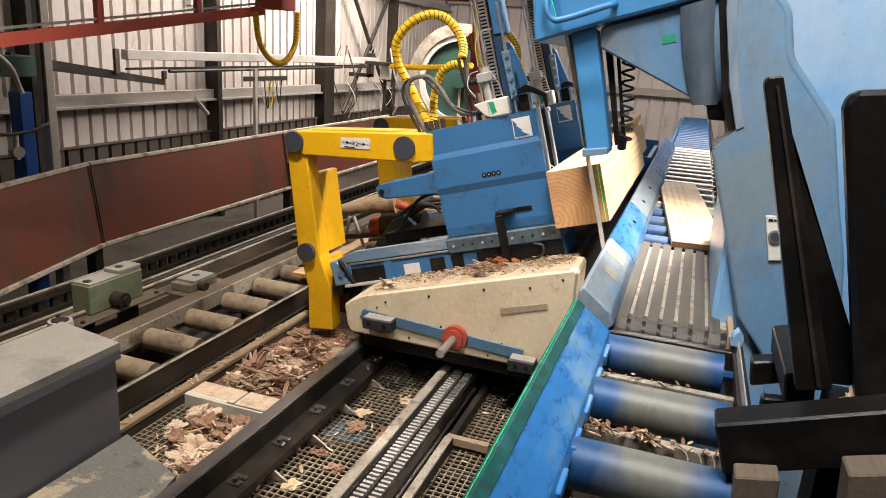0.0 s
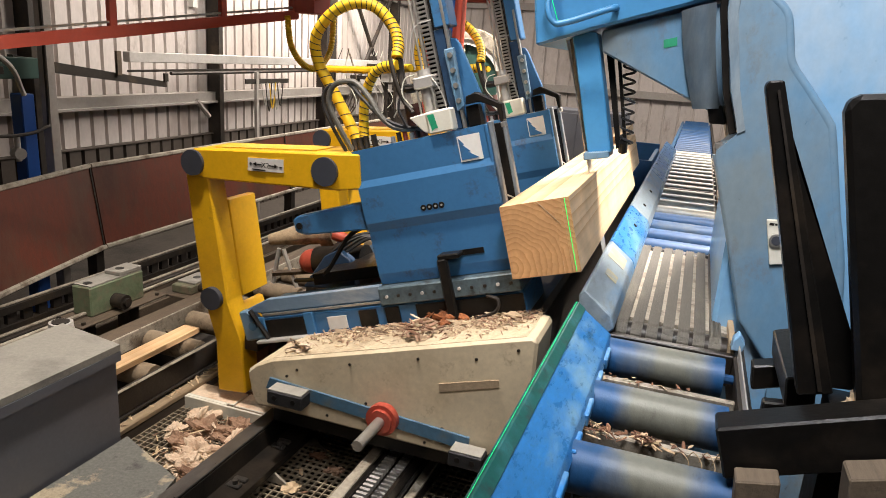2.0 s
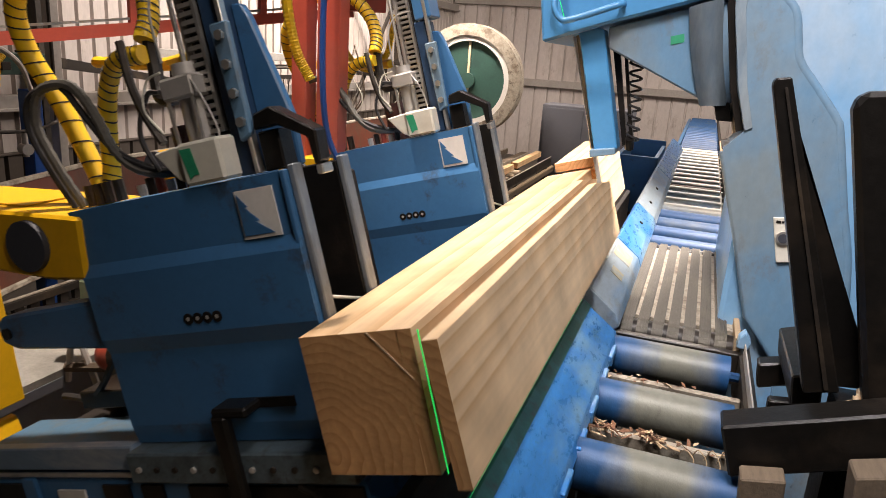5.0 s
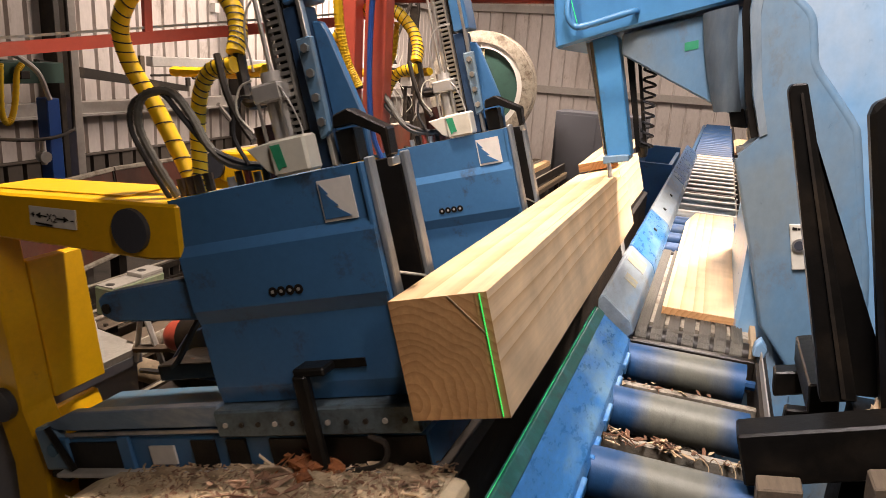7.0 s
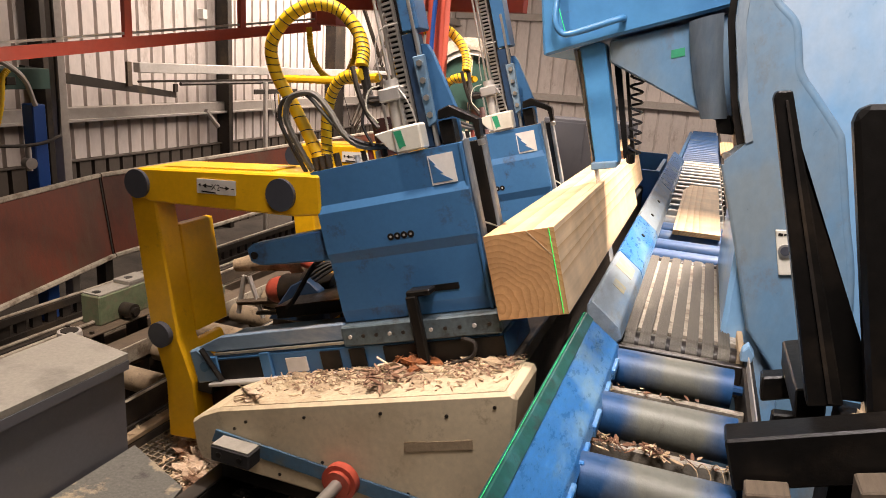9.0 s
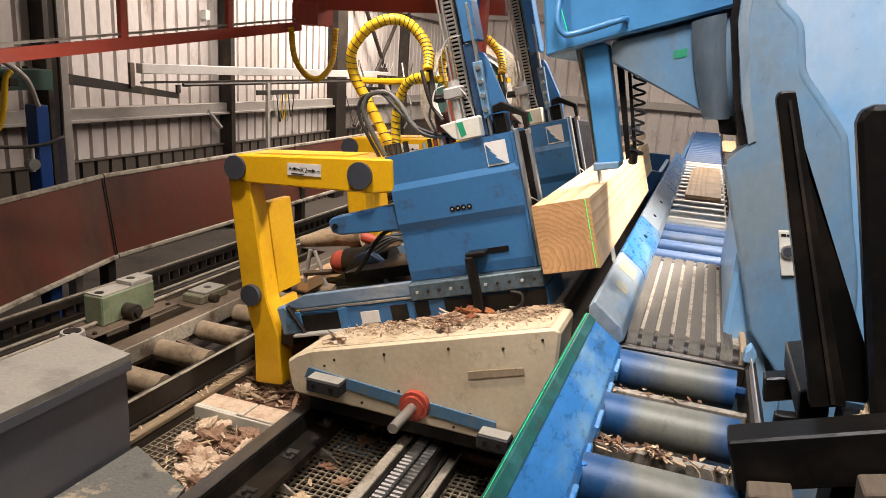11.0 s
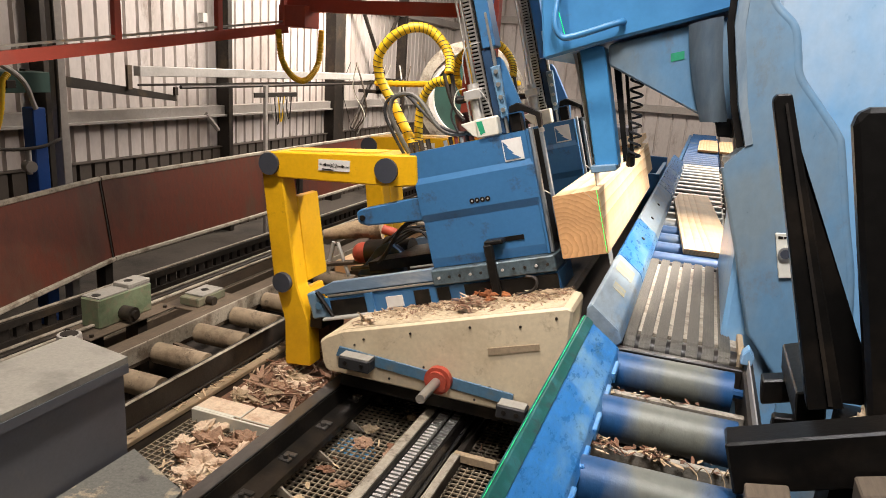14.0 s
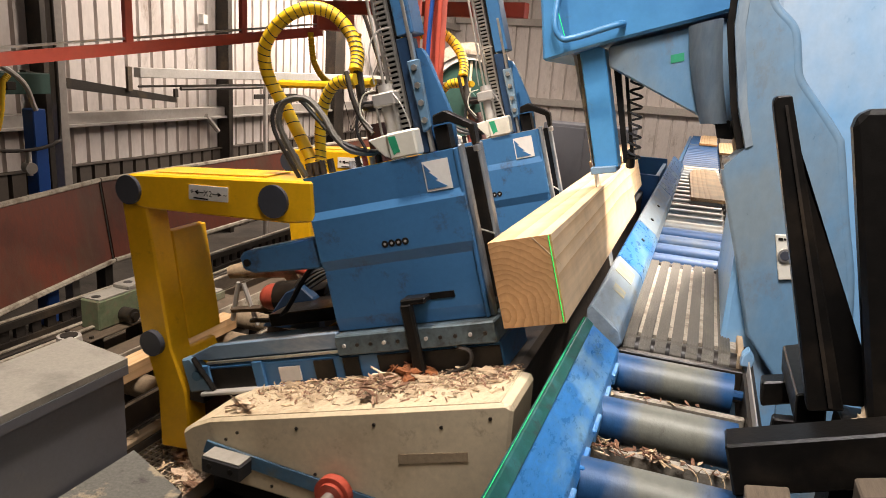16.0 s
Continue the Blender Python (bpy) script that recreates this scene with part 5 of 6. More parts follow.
part("motor_shroud", prism(B(), [(-1.93, 0.70), (-1.60, 0.74), (-1.64, 0.90), (-1.72, 0.95), (-1.80, 0.90)], 4.18, 4.24, 0.006), DARK_BLUE, car, "dark blue guard plate")
bm = cyl(B(), (-2.30, 4.42, 0.865), (-2.0, 4.50, 0.94), 0.035, 18, 0.075)
cyl(bm, (-2.0, 4.50, 0.94), (-1.93, 4.52, 0.955), 0.09, 18)
part("dusty_cone", bm, DUST, car, "sawdust-covered conical housing", smooth=True)
for x0, x1 in ((-2.20, -2.24), (-2.17, -2.08)):
    part("stay", tube(B(), [Vector((x0, 4.36, 0.84)), Vector((x1, 4.36, 0.62))], 0.013, 6), GALV, car)
part("stay", tube(B(), [Vector((-2.24, 4.36, 0.68)), Vector((-1.70, 4.36, 0.80))], 0.02, 6), DUSTY, car)
part("red_valve", cyl(cyl(B(), (-1.86, 4.40, 0.965), (-1.77, 4.40, 0.95), 0.032, 12), (-1.77, 4.40, 0.95), (-1.70, 4.40, 0.945), 0.02, 10), RED_HUB, car, smooth=True)
for k in range(4):
    part("cable", tube(B(), smooth_path([(-1.95 + 0.05 * k, 4.30, 0.72), (-1.86 + 0.04 * k, 4.24, 0.80 + 0.02 * k), (-1.76, 4.22, 0.93 - 0.02 * k), (-1.66 + 0.03 * k, 4.25, 1.02), (-1.5, 4.3, 1.06 - 0.03 * k)], 6), 0.009, 6), RUBBER, car, smooth=True)
part("motor_base", lbox(B(), -0.55, -0.08, 3.99, 4.4, -0.03, 0.03, 0.004), BLACK, car)
part("cable", tube(B(), smooth_path([(-1.9, 4.05, 0.78), (-1.7, 4.0, 0.86), (-1.55, 3.99, 1.1), (-1.4, 4.0, 1.18)], 6), 0.012, 6), RUBBER, car)
for y in (4.0, 5.2):
    part("back_beam", box(B(), -1.98, -1.20, y + 0.3, y + 0.36, 0.56, 0.66), DARK, car)
part("frame_beam", box(B(), -1.98, -1.9, 3.7, 8.0, 0.50, 0.62, 0.004), DARK, car)

# ---- timber and boards ----
TB_Y, TB_L = 3.56, 2.32
V0, V1 = -0.014, 0.284


def plank(name, w, h, ln, label, category, mats=None, bevel=0.003, wane=False):
    """A sawn piece: w across, h high, with the near end at its origin and its length along y."""
    bm = B()
    n = 7
    rr = random.Random(len(name) + int(w * 1000))
    rings = []
    for k in range(n):
        y = ln * k / (n - 1)
        dx = [rr.uniform(-0.0012, 0.0012) for _ in range(4)]
        cut = 0.05 if wane and k == n - 1 else 0.0
        rings.append([bm.verts.new((x + d, y, z)) for (x, z), d in zip(((-w / 2, -h / 2), (w / 2, -h / 2), (w / 2, h / 2 - cut), (-w / 2, h / 2 - cut)), dx)])
    bm.faces.new(rings[0]).material_index = 1
    bm.faces.new(rings[-1][::-1]).material_index = 1
    for a, b in zip(rings, rings[1:]):
        for k in range(4):
            bm.faces.new((a[k], a[(k + 1) % 4], b[(k + 1) % 4], b[k]))
    bmesh.ops.recalc_face_normals(bm, faces=bm.faces)
    me = bpy.data.meshes.new(name)
    bm.to_mesh(me)
    bm.free()
    for m in (mats or (WOOD, WOOD_END)):
        me.materials.append(m)
    ob = new(name, me)
    ORIGIN[ob.name] = Vector((0, 0, 0))
    return tagged(ob, label, category)


def bar_strip(bm, a, b, w):
    d = (b - a).normalized()
    n2 = Vector((0, 1, 0)).cross(d) * w / 2
    f = [bm.verts.new(p + q) for q in (Vector((0, 0, 0)), Vector((0, 0.0015, 0))) for p in (a - n2, b - n2 * 0.4, b + n2 * 0.4, a + n2)]
    for k in ((0, 1, 2, 3), (7, 6, 5, 4), (0, 4, 5, 1), (1, 5, 6, 2), (2, 6, 7, 3), (3, 7, 4, 0)):
        bm.faces.new([f[i] for i in k])
    return bm


W_CORE, W_BOARD, H_T = 0.216, 0.032, V1 - V0
core = plank("squared_timber", W_CORE, H_T, TB_L, "large squared pine timber clamped on the carriage", "timber")
lz = solid("laser_line", box(B(), -0.001, 0.001, -0.0035, -0.0015, -H_T / 2 + 0.005, H_T / 2 - 0.002), LASER, "thin green laser line on the timber end", "laser line")
crk = part("end_crack", bar_strip(B(), Vector((0.045, -0.002, H_T / 2)), Vector((0.125, -0.002, H_T / 2 - 0.10)), 0.003), CHIP, None, "pale splinter on the end")
crk.parent = core
board_b = plank("sawn_board", W_BOARD, H_T, TB_L - 0.05, "fresh pale pine board sawn from the timber", "board", wane=True)
board_c = plank("sawn_board", W_BOARD, H_T, TB_L - 0.02, "fresh pale pine board just cut from the timber", "board", wane=True)
board_a = plank("sawn_board", W_BOARD, H_T, 2.22, "pale pine board lying on the outfeed rollers", "board", wane=True)
for k, (nm, w, h, ln, lab) in enumerate((("edged_strip", 0.10, 0.03, 1.15, "thin pale pine strip on the dusty rollers"), ("edged_beam", 0.085, 0.09, 1.62, "small squared pine beam on the dusty rollers"), ("edged_beam", 0.10, 0.085, 1.6, "small squared pine beam rolling on the conveyor"))):
    ob = plank(nm, w, h, ln, lab, "beam", mats=[WOOD_OLD, WOOD_END])
    if k == 0:
        strip_1 = ob
    elif k == 1:
        beam_2 = ob
    else:
        beam_3 = ob
# offcuts lying behind the timber
off = plank("offcut_slab", 0.045, 0.21, 1.1, "rough pine offcut lying behind the timber", "offcut")
off_2 = plank("offcut_block", 0.20, 0.24, 0.9, "short pine block behind the timber", "offcut")


# ---- band saw ----
saw = thing("band_saw", (0.6, 3.4, -0.3), "large light blue leaning band saw frame", "band saw")
SY = 3.42


def sl(pts, y0, y1, bevel=0.01, name="body", mat=None, label="", smooth=False, parent=None):
    return part(name, prism(B(), pts, y0, y1, bevel), mat or BLUE_SAW, parent or saw, label, smooth=smooth)


# main column with its rounded edge, and the broad side plate behind it
EDGE = [(0.635, 0.9), (0.59, 1.30), (0.53, 1.54), (0.468, 1.80), (0.445, 1.855), (0.361, 1.96), (0.289, 2.05), (0.266, 2.137), (0.24, 2.225), (0.16, 2.31), (0.13, 2.45), (0.12, 2.9)]
part("column", prism(B(), [(0.04, 2.9), (0.044, 2.235), (0.10, 1.94), (0.15, 1.785), (0.085, 1.71), (0.19, 1.37), (0.28, 1.06), (0.42, 0.89), (0.50, -0.3), (0.80, -0.3)] + EDGE, 2.90, 3.14), BLUE_LIGHT, saw)
part("rounded_edge", tube(B(), smooth_path([(x, 2.918, z) for x, z in EDGE], 6), 0.021, 10), BLUE_LIGHT, saw, smooth=True)
part("rounded_edge", tube(B(), [Vector((0.09, 2.918, 1.70)), Vector((0.195, 2.918, 1.37)), Vector((0.285, 2.918, 1.06)), Vector((0.42, 2.918, 0.89))], 0.018, 10), BLUE_LIGHT, saw, smooth=True)
part("side_plate", box(B(), 0.18, 1.9, 2.955, 4.3, -0.3, 3.6, 0.02), BLUE_PALE, saw, "broad light blue side plate")
part("socket_ring", cyl(B(), (0.14, 3.0, 1.715), (0.14, 3.0, 1.735), 0.062, 20), BRIGHT, saw, smooth=True)
# guide arm, upper box and wedge
arm = sl([(-0.60, 2.16), (-0.478, 2.14), (-0.352, 1.615), (-0.455, 1.59)], SY - 0.10, SY + 0.03, 0.006, "guide_arm", BLUE_SAW)
part("arm_edge", prism(B(), [(-0.625, 2.16), (-0.605, 2.16), (-0.472, 1.60), (-0.485, 1.60)], SY - 0.03, SY + 0.02), TIMBER_BEAM, arm)
part("guide_pad", prism(B(), [(-0.475, 1.605), (-0.36, 1.625), (-0.355, 1.595), (-0.47, 1.57)], SY - 0.13, SY + 0.04, 0.004), BLUE_LIGHT, arm)
sl([(-0.74, 2.065), (-0.46, 2.16), (-0.05, 2.285), (0.30, 2.40), (0.32, 3.2), (-0.90, 3.2)], SY - 0.16, SY + 0.6, 0.012, "upper_box", BLUE_SAW)
part("laser_trace", prism(B(), [(-0.724, 2.36), (-0.720, 2.36), (-0.645, 2.17), (-0.649, 2.17)], SY - 0.1632, SY - 0.1615), LASER_DIM, saw, "thin green laser trace")
part("grab_rail", tube(B(), smooth_path([(-0.69, SY - 0.16, 2.42), (-0.69, SY - 0.22, 2.24), (-0.655, SY - 0.22, 2.17), (-0.59, SY - 0.22, 2.175), (-0.42, SY - 0.22, 2.235), (-0.40, SY - 0.16, 2.245)], 6), 0.014, 10), BLUE_SAW, saw, smooth=True)
sl([(-0.45, 2.06), (-0.46, 2.15), (0.28, 2.36), (0.24, 1.90), (0.05, 1.835)], SY - 0.10, SY + 0.35, 0.008, "lower_guard", BLUE_LIGHT)
part("green_tape", prism(B(), [(-0.19, 2.125), (-0.135, 2.14), (-0.13, 2.105), (-0.185, 2.09)], SY - 0.103, SY - 0.1005), TAPE, saw, "strip of green tape")
bm = B()
rows = []
for k in range(13):
    f = k / 12
    a, b = Vector((-0.132 + 0.135 * f, 0, 2.245 + 0.04 * f)), Vector((-0.028 + 0.112 * f, 0, 1.845 + 0.012 * f))
    row = []
    for j in range(7):
        g = j / 6
        p = a.lerp(b, g) + Vector((-0.012 * math.sin(g * math.pi), 0, 0))
        row.append(bm.verts.new((p.x, SY - 0.10 - 0.075 * math.sin(math.pi * min(max(0.06 + 0.8 * f, 0), 1)) ** 0.6, p.z)))
    rows.append(row)
for k in range(12):
    for j in range(6):
        bm.faces.new((rows[k][j], rows[k + 1][j], rows[k + 1][j + 1], rows[k][j + 1]))
bmesh.ops.solidify(bm, geom=bm.faces[:], thickness=0.004)
part("cover_plate", bm, SCUFFED, saw, "curved scuffed cover plate", smooth=True)
part("hinge_strip", prism(B(), [(0.045, 2.6), (0.085, 2.6), (0.082, 2.22), (0.132, 1.95), (0.175, 1.80), (0.150, 1.785), (0.102, 1.94), (0.045, 2.215)], 2.893, 2.899, 0.001), SCUFFED, saw)
part("guide_rod", cyl(B(), (0.115, SY - 0.12, 1.87), (0.15, SY - 0.12, 1.72), 0.022, 12), BRIGHT, saw, smooth=True)
part("rod_bracket", prism(B(), [(0.03, 1.86), (0.09, 1.87), (0.115, 1.79), (0.05, 1.79)], SY - 0.15, SY - 0.06, 0.004), BLACK, saw)
part("rod_socket", cyl(cyl(B(), (0.15, SY - 0.12, 1.725), (0.16, SY - 0.12, 1.69), 0.07, 18), (0.155, SY - 0.12, 1.70), (0.17, SY - 0.12, 1.62), 0.05, 14), BLACK, saw, smooth=True)
part("seam_strip", prism(B(), [(0.015, 2.6), (0.042, 2.6), (0.042, 2.235), (0.098, 1.94), (0.148, 1.785), (0.122, 1.775), (0.076, 1.93), (0.017, 2.23)], 2.93, 2.96, 0.002), BLACK, saw)
for x, z in ((0.064, 2.20), (0.092, 2.07), (0.118, 1.965), (0.145, 1.86)):
    part("bolt", cyl(B(), (x, 2.894, z), (x, 2.90, z), 0.007, 8), BRIGHT, saw)
pb = part("push_button_box", prism(B(), [(0.305, 1.475), (0.355, 1.48), (0.40, 1.31), (0.345, 1.30)], 2.888, 2.899, 0.003), PALE, saw, "pale push-button plate")
part("button", cyl(B(), (0.352, 2.878, 1.40), (0.352, 2.888, 1.40), 0.026, 18), BRIGHT, pb, smooth=True)
part("plate_print", box(box(B(), 0.318, 0.335, 2.8855, 2.8875, 1.455, 1.465), 0.337, 0.346, 2.8855, 2.8875, 1.457, 1.465), BLACK, pb)
part("dial_face", cyl(B(), (0.352, 2.876, 1.40), (0.352, 2.8778, 1.40), 0.018, 18), DISC, pb)
# blade
bm = B()
a, b2 = lean(0.8985, -0.35), lean(0.8985, 1.3)
prism(bm, [a, (a[0] + 0.0025, a[1]), (b2[0] + 0.0025, b2[1]), b2], SY - 0.05, SY + 0.07)
for k in range(60):
    x, z = lean(0.8985, -0.3 + k * 0.026)
    prism(bm, [(x, z), (x + 0.0025, z), (x + 0.0025, z + 0.014), (x, z + 0.014)], SY - 0.058, SY - 0.0505)
part("saw_blade", bm, BRIGHT, saw, "bright band saw blade")
# coiled hose and black strip beside the arm
coil = [Vector((-0.335 + 0.028 * math.cos(i * 0.7) + i * 0.0009 * 0.5, SY + 0.05 + 0.028 * math.sin(i * 0.7), 2.03 - i * 0.0052)) for i in range(78)]
part("coiled_hose", tube(B(), coil, 0.006, 6), RUBBER, saw, "black coiled air hose", smooth=True)
part("hose_strip", prism(B(), [(-0.445, 2.06), (-0.415, 2.07), (-0.325, 1.63), (-0.345, 1.62)], SY + 0.035, SY + 0.06), BLACK, saw)
part("hose_strip", prism(B(), [(-0.395, 2.06), (-0.382, 2.07), (-0.30, 1.66), (-0.315, 1.65)], SY + 0.03, SY + 0.05), BLACK, saw)
part("hose_end", cyl(B(), (-0.315, SY + 0.03, 1.66), (-0.315, SY + 0.06, 1.61), 0.022, 10), BLACK, saw)

# ---- black frame by the camera ----
fr = thing("black_stand", (0.5, 2.0, -0.3), "black painted steel stand with upright bars", "stand")
part("upright", prism(B(), [(0.140, 1.975), (0.145, 1.99), (0.178, 1.995), (0.425, 1.24), (0.345, 1.22)], 1.86, 1.92, 0.004), BLACK, fr)
part("brace", prism(B(), [(0.18, 1.97), (0.20, 1.90), (0.52, 1.24), (0.42, 1.23)], 1.925, 1.965), BLACK, fr)
part("upright", prism(B(), [(0.305, 1.945), (0.325, 1.975), (0.42, 1.985), (0.62, 1.1), (0.50, 1.1)], 1.80, 1.858, 0.012), BLACK, fr, "thick black padded upright")
part("crossbar", prism(B(), [(0.155, 1.157), (0.90, 1.42), (0.93, 1.29), (0.195, 1.025)], 1.70, 1.798, 0.006), BLACK, fr)
part("foot", box(B(), 0.42, 0.52, 1.81, 1.95, -0.3, 1.22), BLACK, fr)
part("clamp", prism(B(), [(0.335, 1.205), (0.41, 1.23), (0.42, 1.14), (0.345, 1.12)], 2.0, 2.4, 0.005), BLACK, fr)
part("wood_block", prism(B(), [(0.212, 1.075), (0.308, 1.095), (0.325, 0.80), (0.24, 0.78)], 1.62, 1.69, 0.004), BLOCK_WOOD, fr, "dark wooden block")
part("wood_block", prism(B(), [(0.435, 1.155), (0.53, 1.185), (0.56, 0.82), (0.465, 0.80)], 1.6, 1.69, 0.004), BLOCK_WOOD, fr)
part("grey_flap", prism(B(), [(0.266, 1.05), (0.271, 1.05), (0.274, 0.99), (0.267, 0.99)], 2.05, 2.62, 0.003), GALV, fr, "thin pale edge strip")
part("latch", prism(B(), [(0.29, 1.085), (0.40, 1.115), (0.42, 1.04), (0.30, 1.0)], 2.35, 2.42, 0.006), BLACK, fr)

# Highlight on the upright's ridge, drawn as a thin brown strip.
part("ridge_highlight", prism(B(), [(0.166, 1.97), (0.172, 1.972), (0.398, 1.245), (0.388, 1.243)], 1.853, 1.8595), DARK, fr, "brown strip standing in for the ridge's highlight")
part("blue_tip", prism(B(), [(0.245, 1.01), (0.285, 1.01), (0.292, 1.04), (0.268, 1.075), (0.248, 1.05)], 2.66, 2.72, 0.004), BLUE_PALE, fr, "small pale blue end block")
part("latch_plate", prism(B(), [(0.30, 1.095), (0.385, 1.105), (0.415, 1.05), (0.42, 0.98), (0.30, 0.98)], 2.06, 2.10, 0.005), BLACK, fr)
part("latch_bolt", cyl(B(), (0.325, 2.052, 1.06), (0.325, 2.06, 1.06), 0.013, 10), GALV, fr)
part("sawdust", clump(clump(B(), (0.475, 1.83, 1.225), (0.035, 0.03, 0.035), random.Random(8), 0), (0.50, 1.825, 1.215), (0.03, 0.03, 0.025), random.Random(9), 0), CHIP, fr, "small heap of sawdust", kind="stuff")

# ---- things in the distance ----
bx = thing("blue_bin", (-0.5, 7.4, 0), "open dark blue steel bin by the guide", "bin")
part("wall", box(box(B(), -0.75, -0.35, 7.0, 7.04, 0.6, 1.15, 0.004), -0.75, -0.71, 7.04, 8.2, 0.6, 1.15, 0.004), BLUE, bx)
part("wall", box(box(B(), -0.75, -0.35, 8.2, 8.24, 0.6, 1.2, 0.004), -0.39, -0.35, 7.04, 8.2, 0.6, 1.15, 0.004), BLUE, bx)
part("leg", box(box(B(), -0.75, -0.35, 7.0, 8.2, 0.55, 0.6), -0.7, -0.4, 7.1, 8.1, -0.3, 0.55), DARK, bx)
cab2 = thing("grey_switch_cabinet", (-1.6, 12, -0.3), "dark grey cabinet by the end wall", "cabinet")
part("body", box(B(), -2.6, -1.1, 12.0, 12.7, -0.3, 1.25, 0.01), GREY, cab2)
part("door", box(B(), -2.55, -1.9, 11.985, 11.998, 0.1, 1.2, 0.004), GREY, cab2)
cx, cz = -3.66, 1.57
wh = thing("wheel_guard", (cx, 11.0, -0.3), "round dark green wheel guard with broad cream rim", "guard")
part("disc", cyl(B(), (cx, 11.06, cz), (cx, 11.25, cz), 0.66, 48), GREEN_DARK, wh, smooth=True)


def ring(r0, r1, y0, y1, n=56):
    """A flat ring with a rectangular section about the wheel's axis."""
    bm = B()
    loops = []
    for r, y in ((r0, y0), (r1, y0), (r1, y1), (r0, y1)):
        loops.append([bm.verts.new((cx + r * math.cos(math.tau * k / n), y, cz + r * math.sin(math.tau * k / n))) for k in range(n)])
    for a, b in zip(loops, loops[1:] + loops[:1]):
        for k in range(n):
            bm.faces.new((a[k], a[(k + 1) % n], b[(k + 1) % n], b[k]))
    return bm


part("rim", ring(0.70, 0.88, 10.97, 11.25), DUST_STEEL, wh, "dusty cream rim", smooth=True)
part("inner_band", ring(0.615, 0.698, 11.0, 11.2), WHITE, wh, "pale inner band", smooth=True)
part("rib", box(B(), cx - 0.02, cx + 0.02, 11.03, 11.058, cz - 0.60, cz + 0.60, 0.004), CREAM, wh)
part("hub", cyl(B(), (cx, 10.98, cz), (cx, 11.06, cz), 0.12, 20), GREEN_DARK, wh, smooth=True)
part("stand", box(B(), cx - 0.25, cx + 0.25, 11.26, 11.45, -0.3, 1.5), GREEN_DARK, wh)
part("back_plate", box(B(), cx - 0.3, cx + 0.3, 11.255, 11.259, 1.0, 1.9), DARK, wh)
# red hose boom that swings about its foot
p0, p1 = Vector((-3.5, 2.828, 1.916)), Vector((-3.5, 5.243, 2.238))
rf = thing("hose_boom", p0, "red steel hose boom with a hanging yellow hose", "boom")


def along(k, dz=0.0):
    return p0.lerp(p1, k) + Vector((0, 0, dz))


def bar(bm, a, b, w, h):
    d = (b - a).normalized()
    s = Vector((1, 0, 0)) * w / 2
    u = Vector((1, 0, 0)).cross(d).normalized() * h / 2
    A = [bm.verts.new(a + x) for x in (-s - u, s - u, s + u, -s + u)]
    C = [bm.verts.new(b + x) for x in (-s - u, s - u, s + u, -s + u)]
    bm.faces.new(A), bm.faces.new(C[::-1])
    for k in range(4):
        bm.faces.new((A[k], A[(k + 1) % 4], C[(k + 1) % 4], C[k]))
    return bm


part("lower_bar", bar(B(), along(-0.55), along(1), 0.045, 0.07), RED, rf)
part("upper_bar", bar(B(), along(-0.55, 0.44), along(1, 0.44), 0.045, 0.05), RED, rf)
part("light_strip", bar(B(), along(-0.5, 0.058), along(0.98, 0.058), 0.02, 0.014), BRIGHT, rf, "bright steel strip")
for k in (-0.2, 0.28, 0.66, 0.985):
    part("upright", box(B(), -3.52, -3.48, along(k).y - 0.025, along(k).y + 0.025, along(k).z, along(k).z + 0.44, 0.003), RED, rf)
part("cross_beam", box(B(), -3.5, -1.7, 5.25, 5.32, 2.375, 2.475, 0.003), RED, rf)
part("end_box", box(B(), -3.54, -3.28, 5.19, 5.40, 2.25, 2.42, 0.005), RED, rf)
hz = [(-3.46, 5.08, 2.22), (-3.45, 5.12, 1.99), (-3.43, 5.25, 1.85), (-3.40, 5.40, 1.83), (-3.37, 5.53, 1.97), (-3.36, 5.56, 2.25)]
part("hanging_hose", tube(B(), smooth_path(hz, 22), 0.022, 10, 0.005), YELLOW_HOSE, rf, "hanging yellow hose", smooth=True)
part("hanger", cyl(B(), along(-0.14), along(-0.14) + Vector((0, 0, 3.8)), 0.018, 8), DARK, rf)
# valve rack on the wall, left
vr = thing("blue_cylinder_rack", (-4.9, 4.3, 0.5), "blue hydraulic post with dark pipes and valves", "hydraulic unit")
part("post", box(B(), -5.02, -4.90, 4.07, 4.19, -0.3, 1.50, 0.008), DEEP_BLUE, vr)
part("valve", cyl(cyl(B(), (-4.90, 3.98, 1.06), (-4.82, 3.96, 1.06), 0.045, 12), (-4.86, 3.97, 1.0), (-4.86, 3.97, 1.20), 0.022, 10), GALV, vr, smooth=True)
part("pipe", tube(B(), smooth_path([(-4.84, 3.4, 1.25), (-4.84, 3.9, 1.20), (-4.84, 4.2, 1.24), (-4.88, 4.29, 1.40), (-4.9, 4.31, 2.6)], 6), 0.014, 8), DARK, vr, smooth=True)
part("pipe", tube(B(), smooth_path([(-4.82, 3.4, 2.0), (-4.82, 3.9, 1.75), (-4.84, 4.05, 1.5)], 6), 0.02, 8), GALV, vr, smooth=True)
part("post", box(B(), -5.0, -4.91, 4.33, 4.41, -0.3, 3.0, 0.004), GIRT, vr)
beam("green_crossbeam", GREEN_DARK, "dark green crossbeam at the wall", "beam", "", (-5.3, -5.1, 2.0, 4.50, 1.60, 1.76), (-5.97, -5.3, 4.3, 4.49, 1.60, 1.75))
hh = thing("hanging_hose", (-5.06, 4.015, 1.841), "yellow corrugated hose hanging from the green crossbeam", "hose")
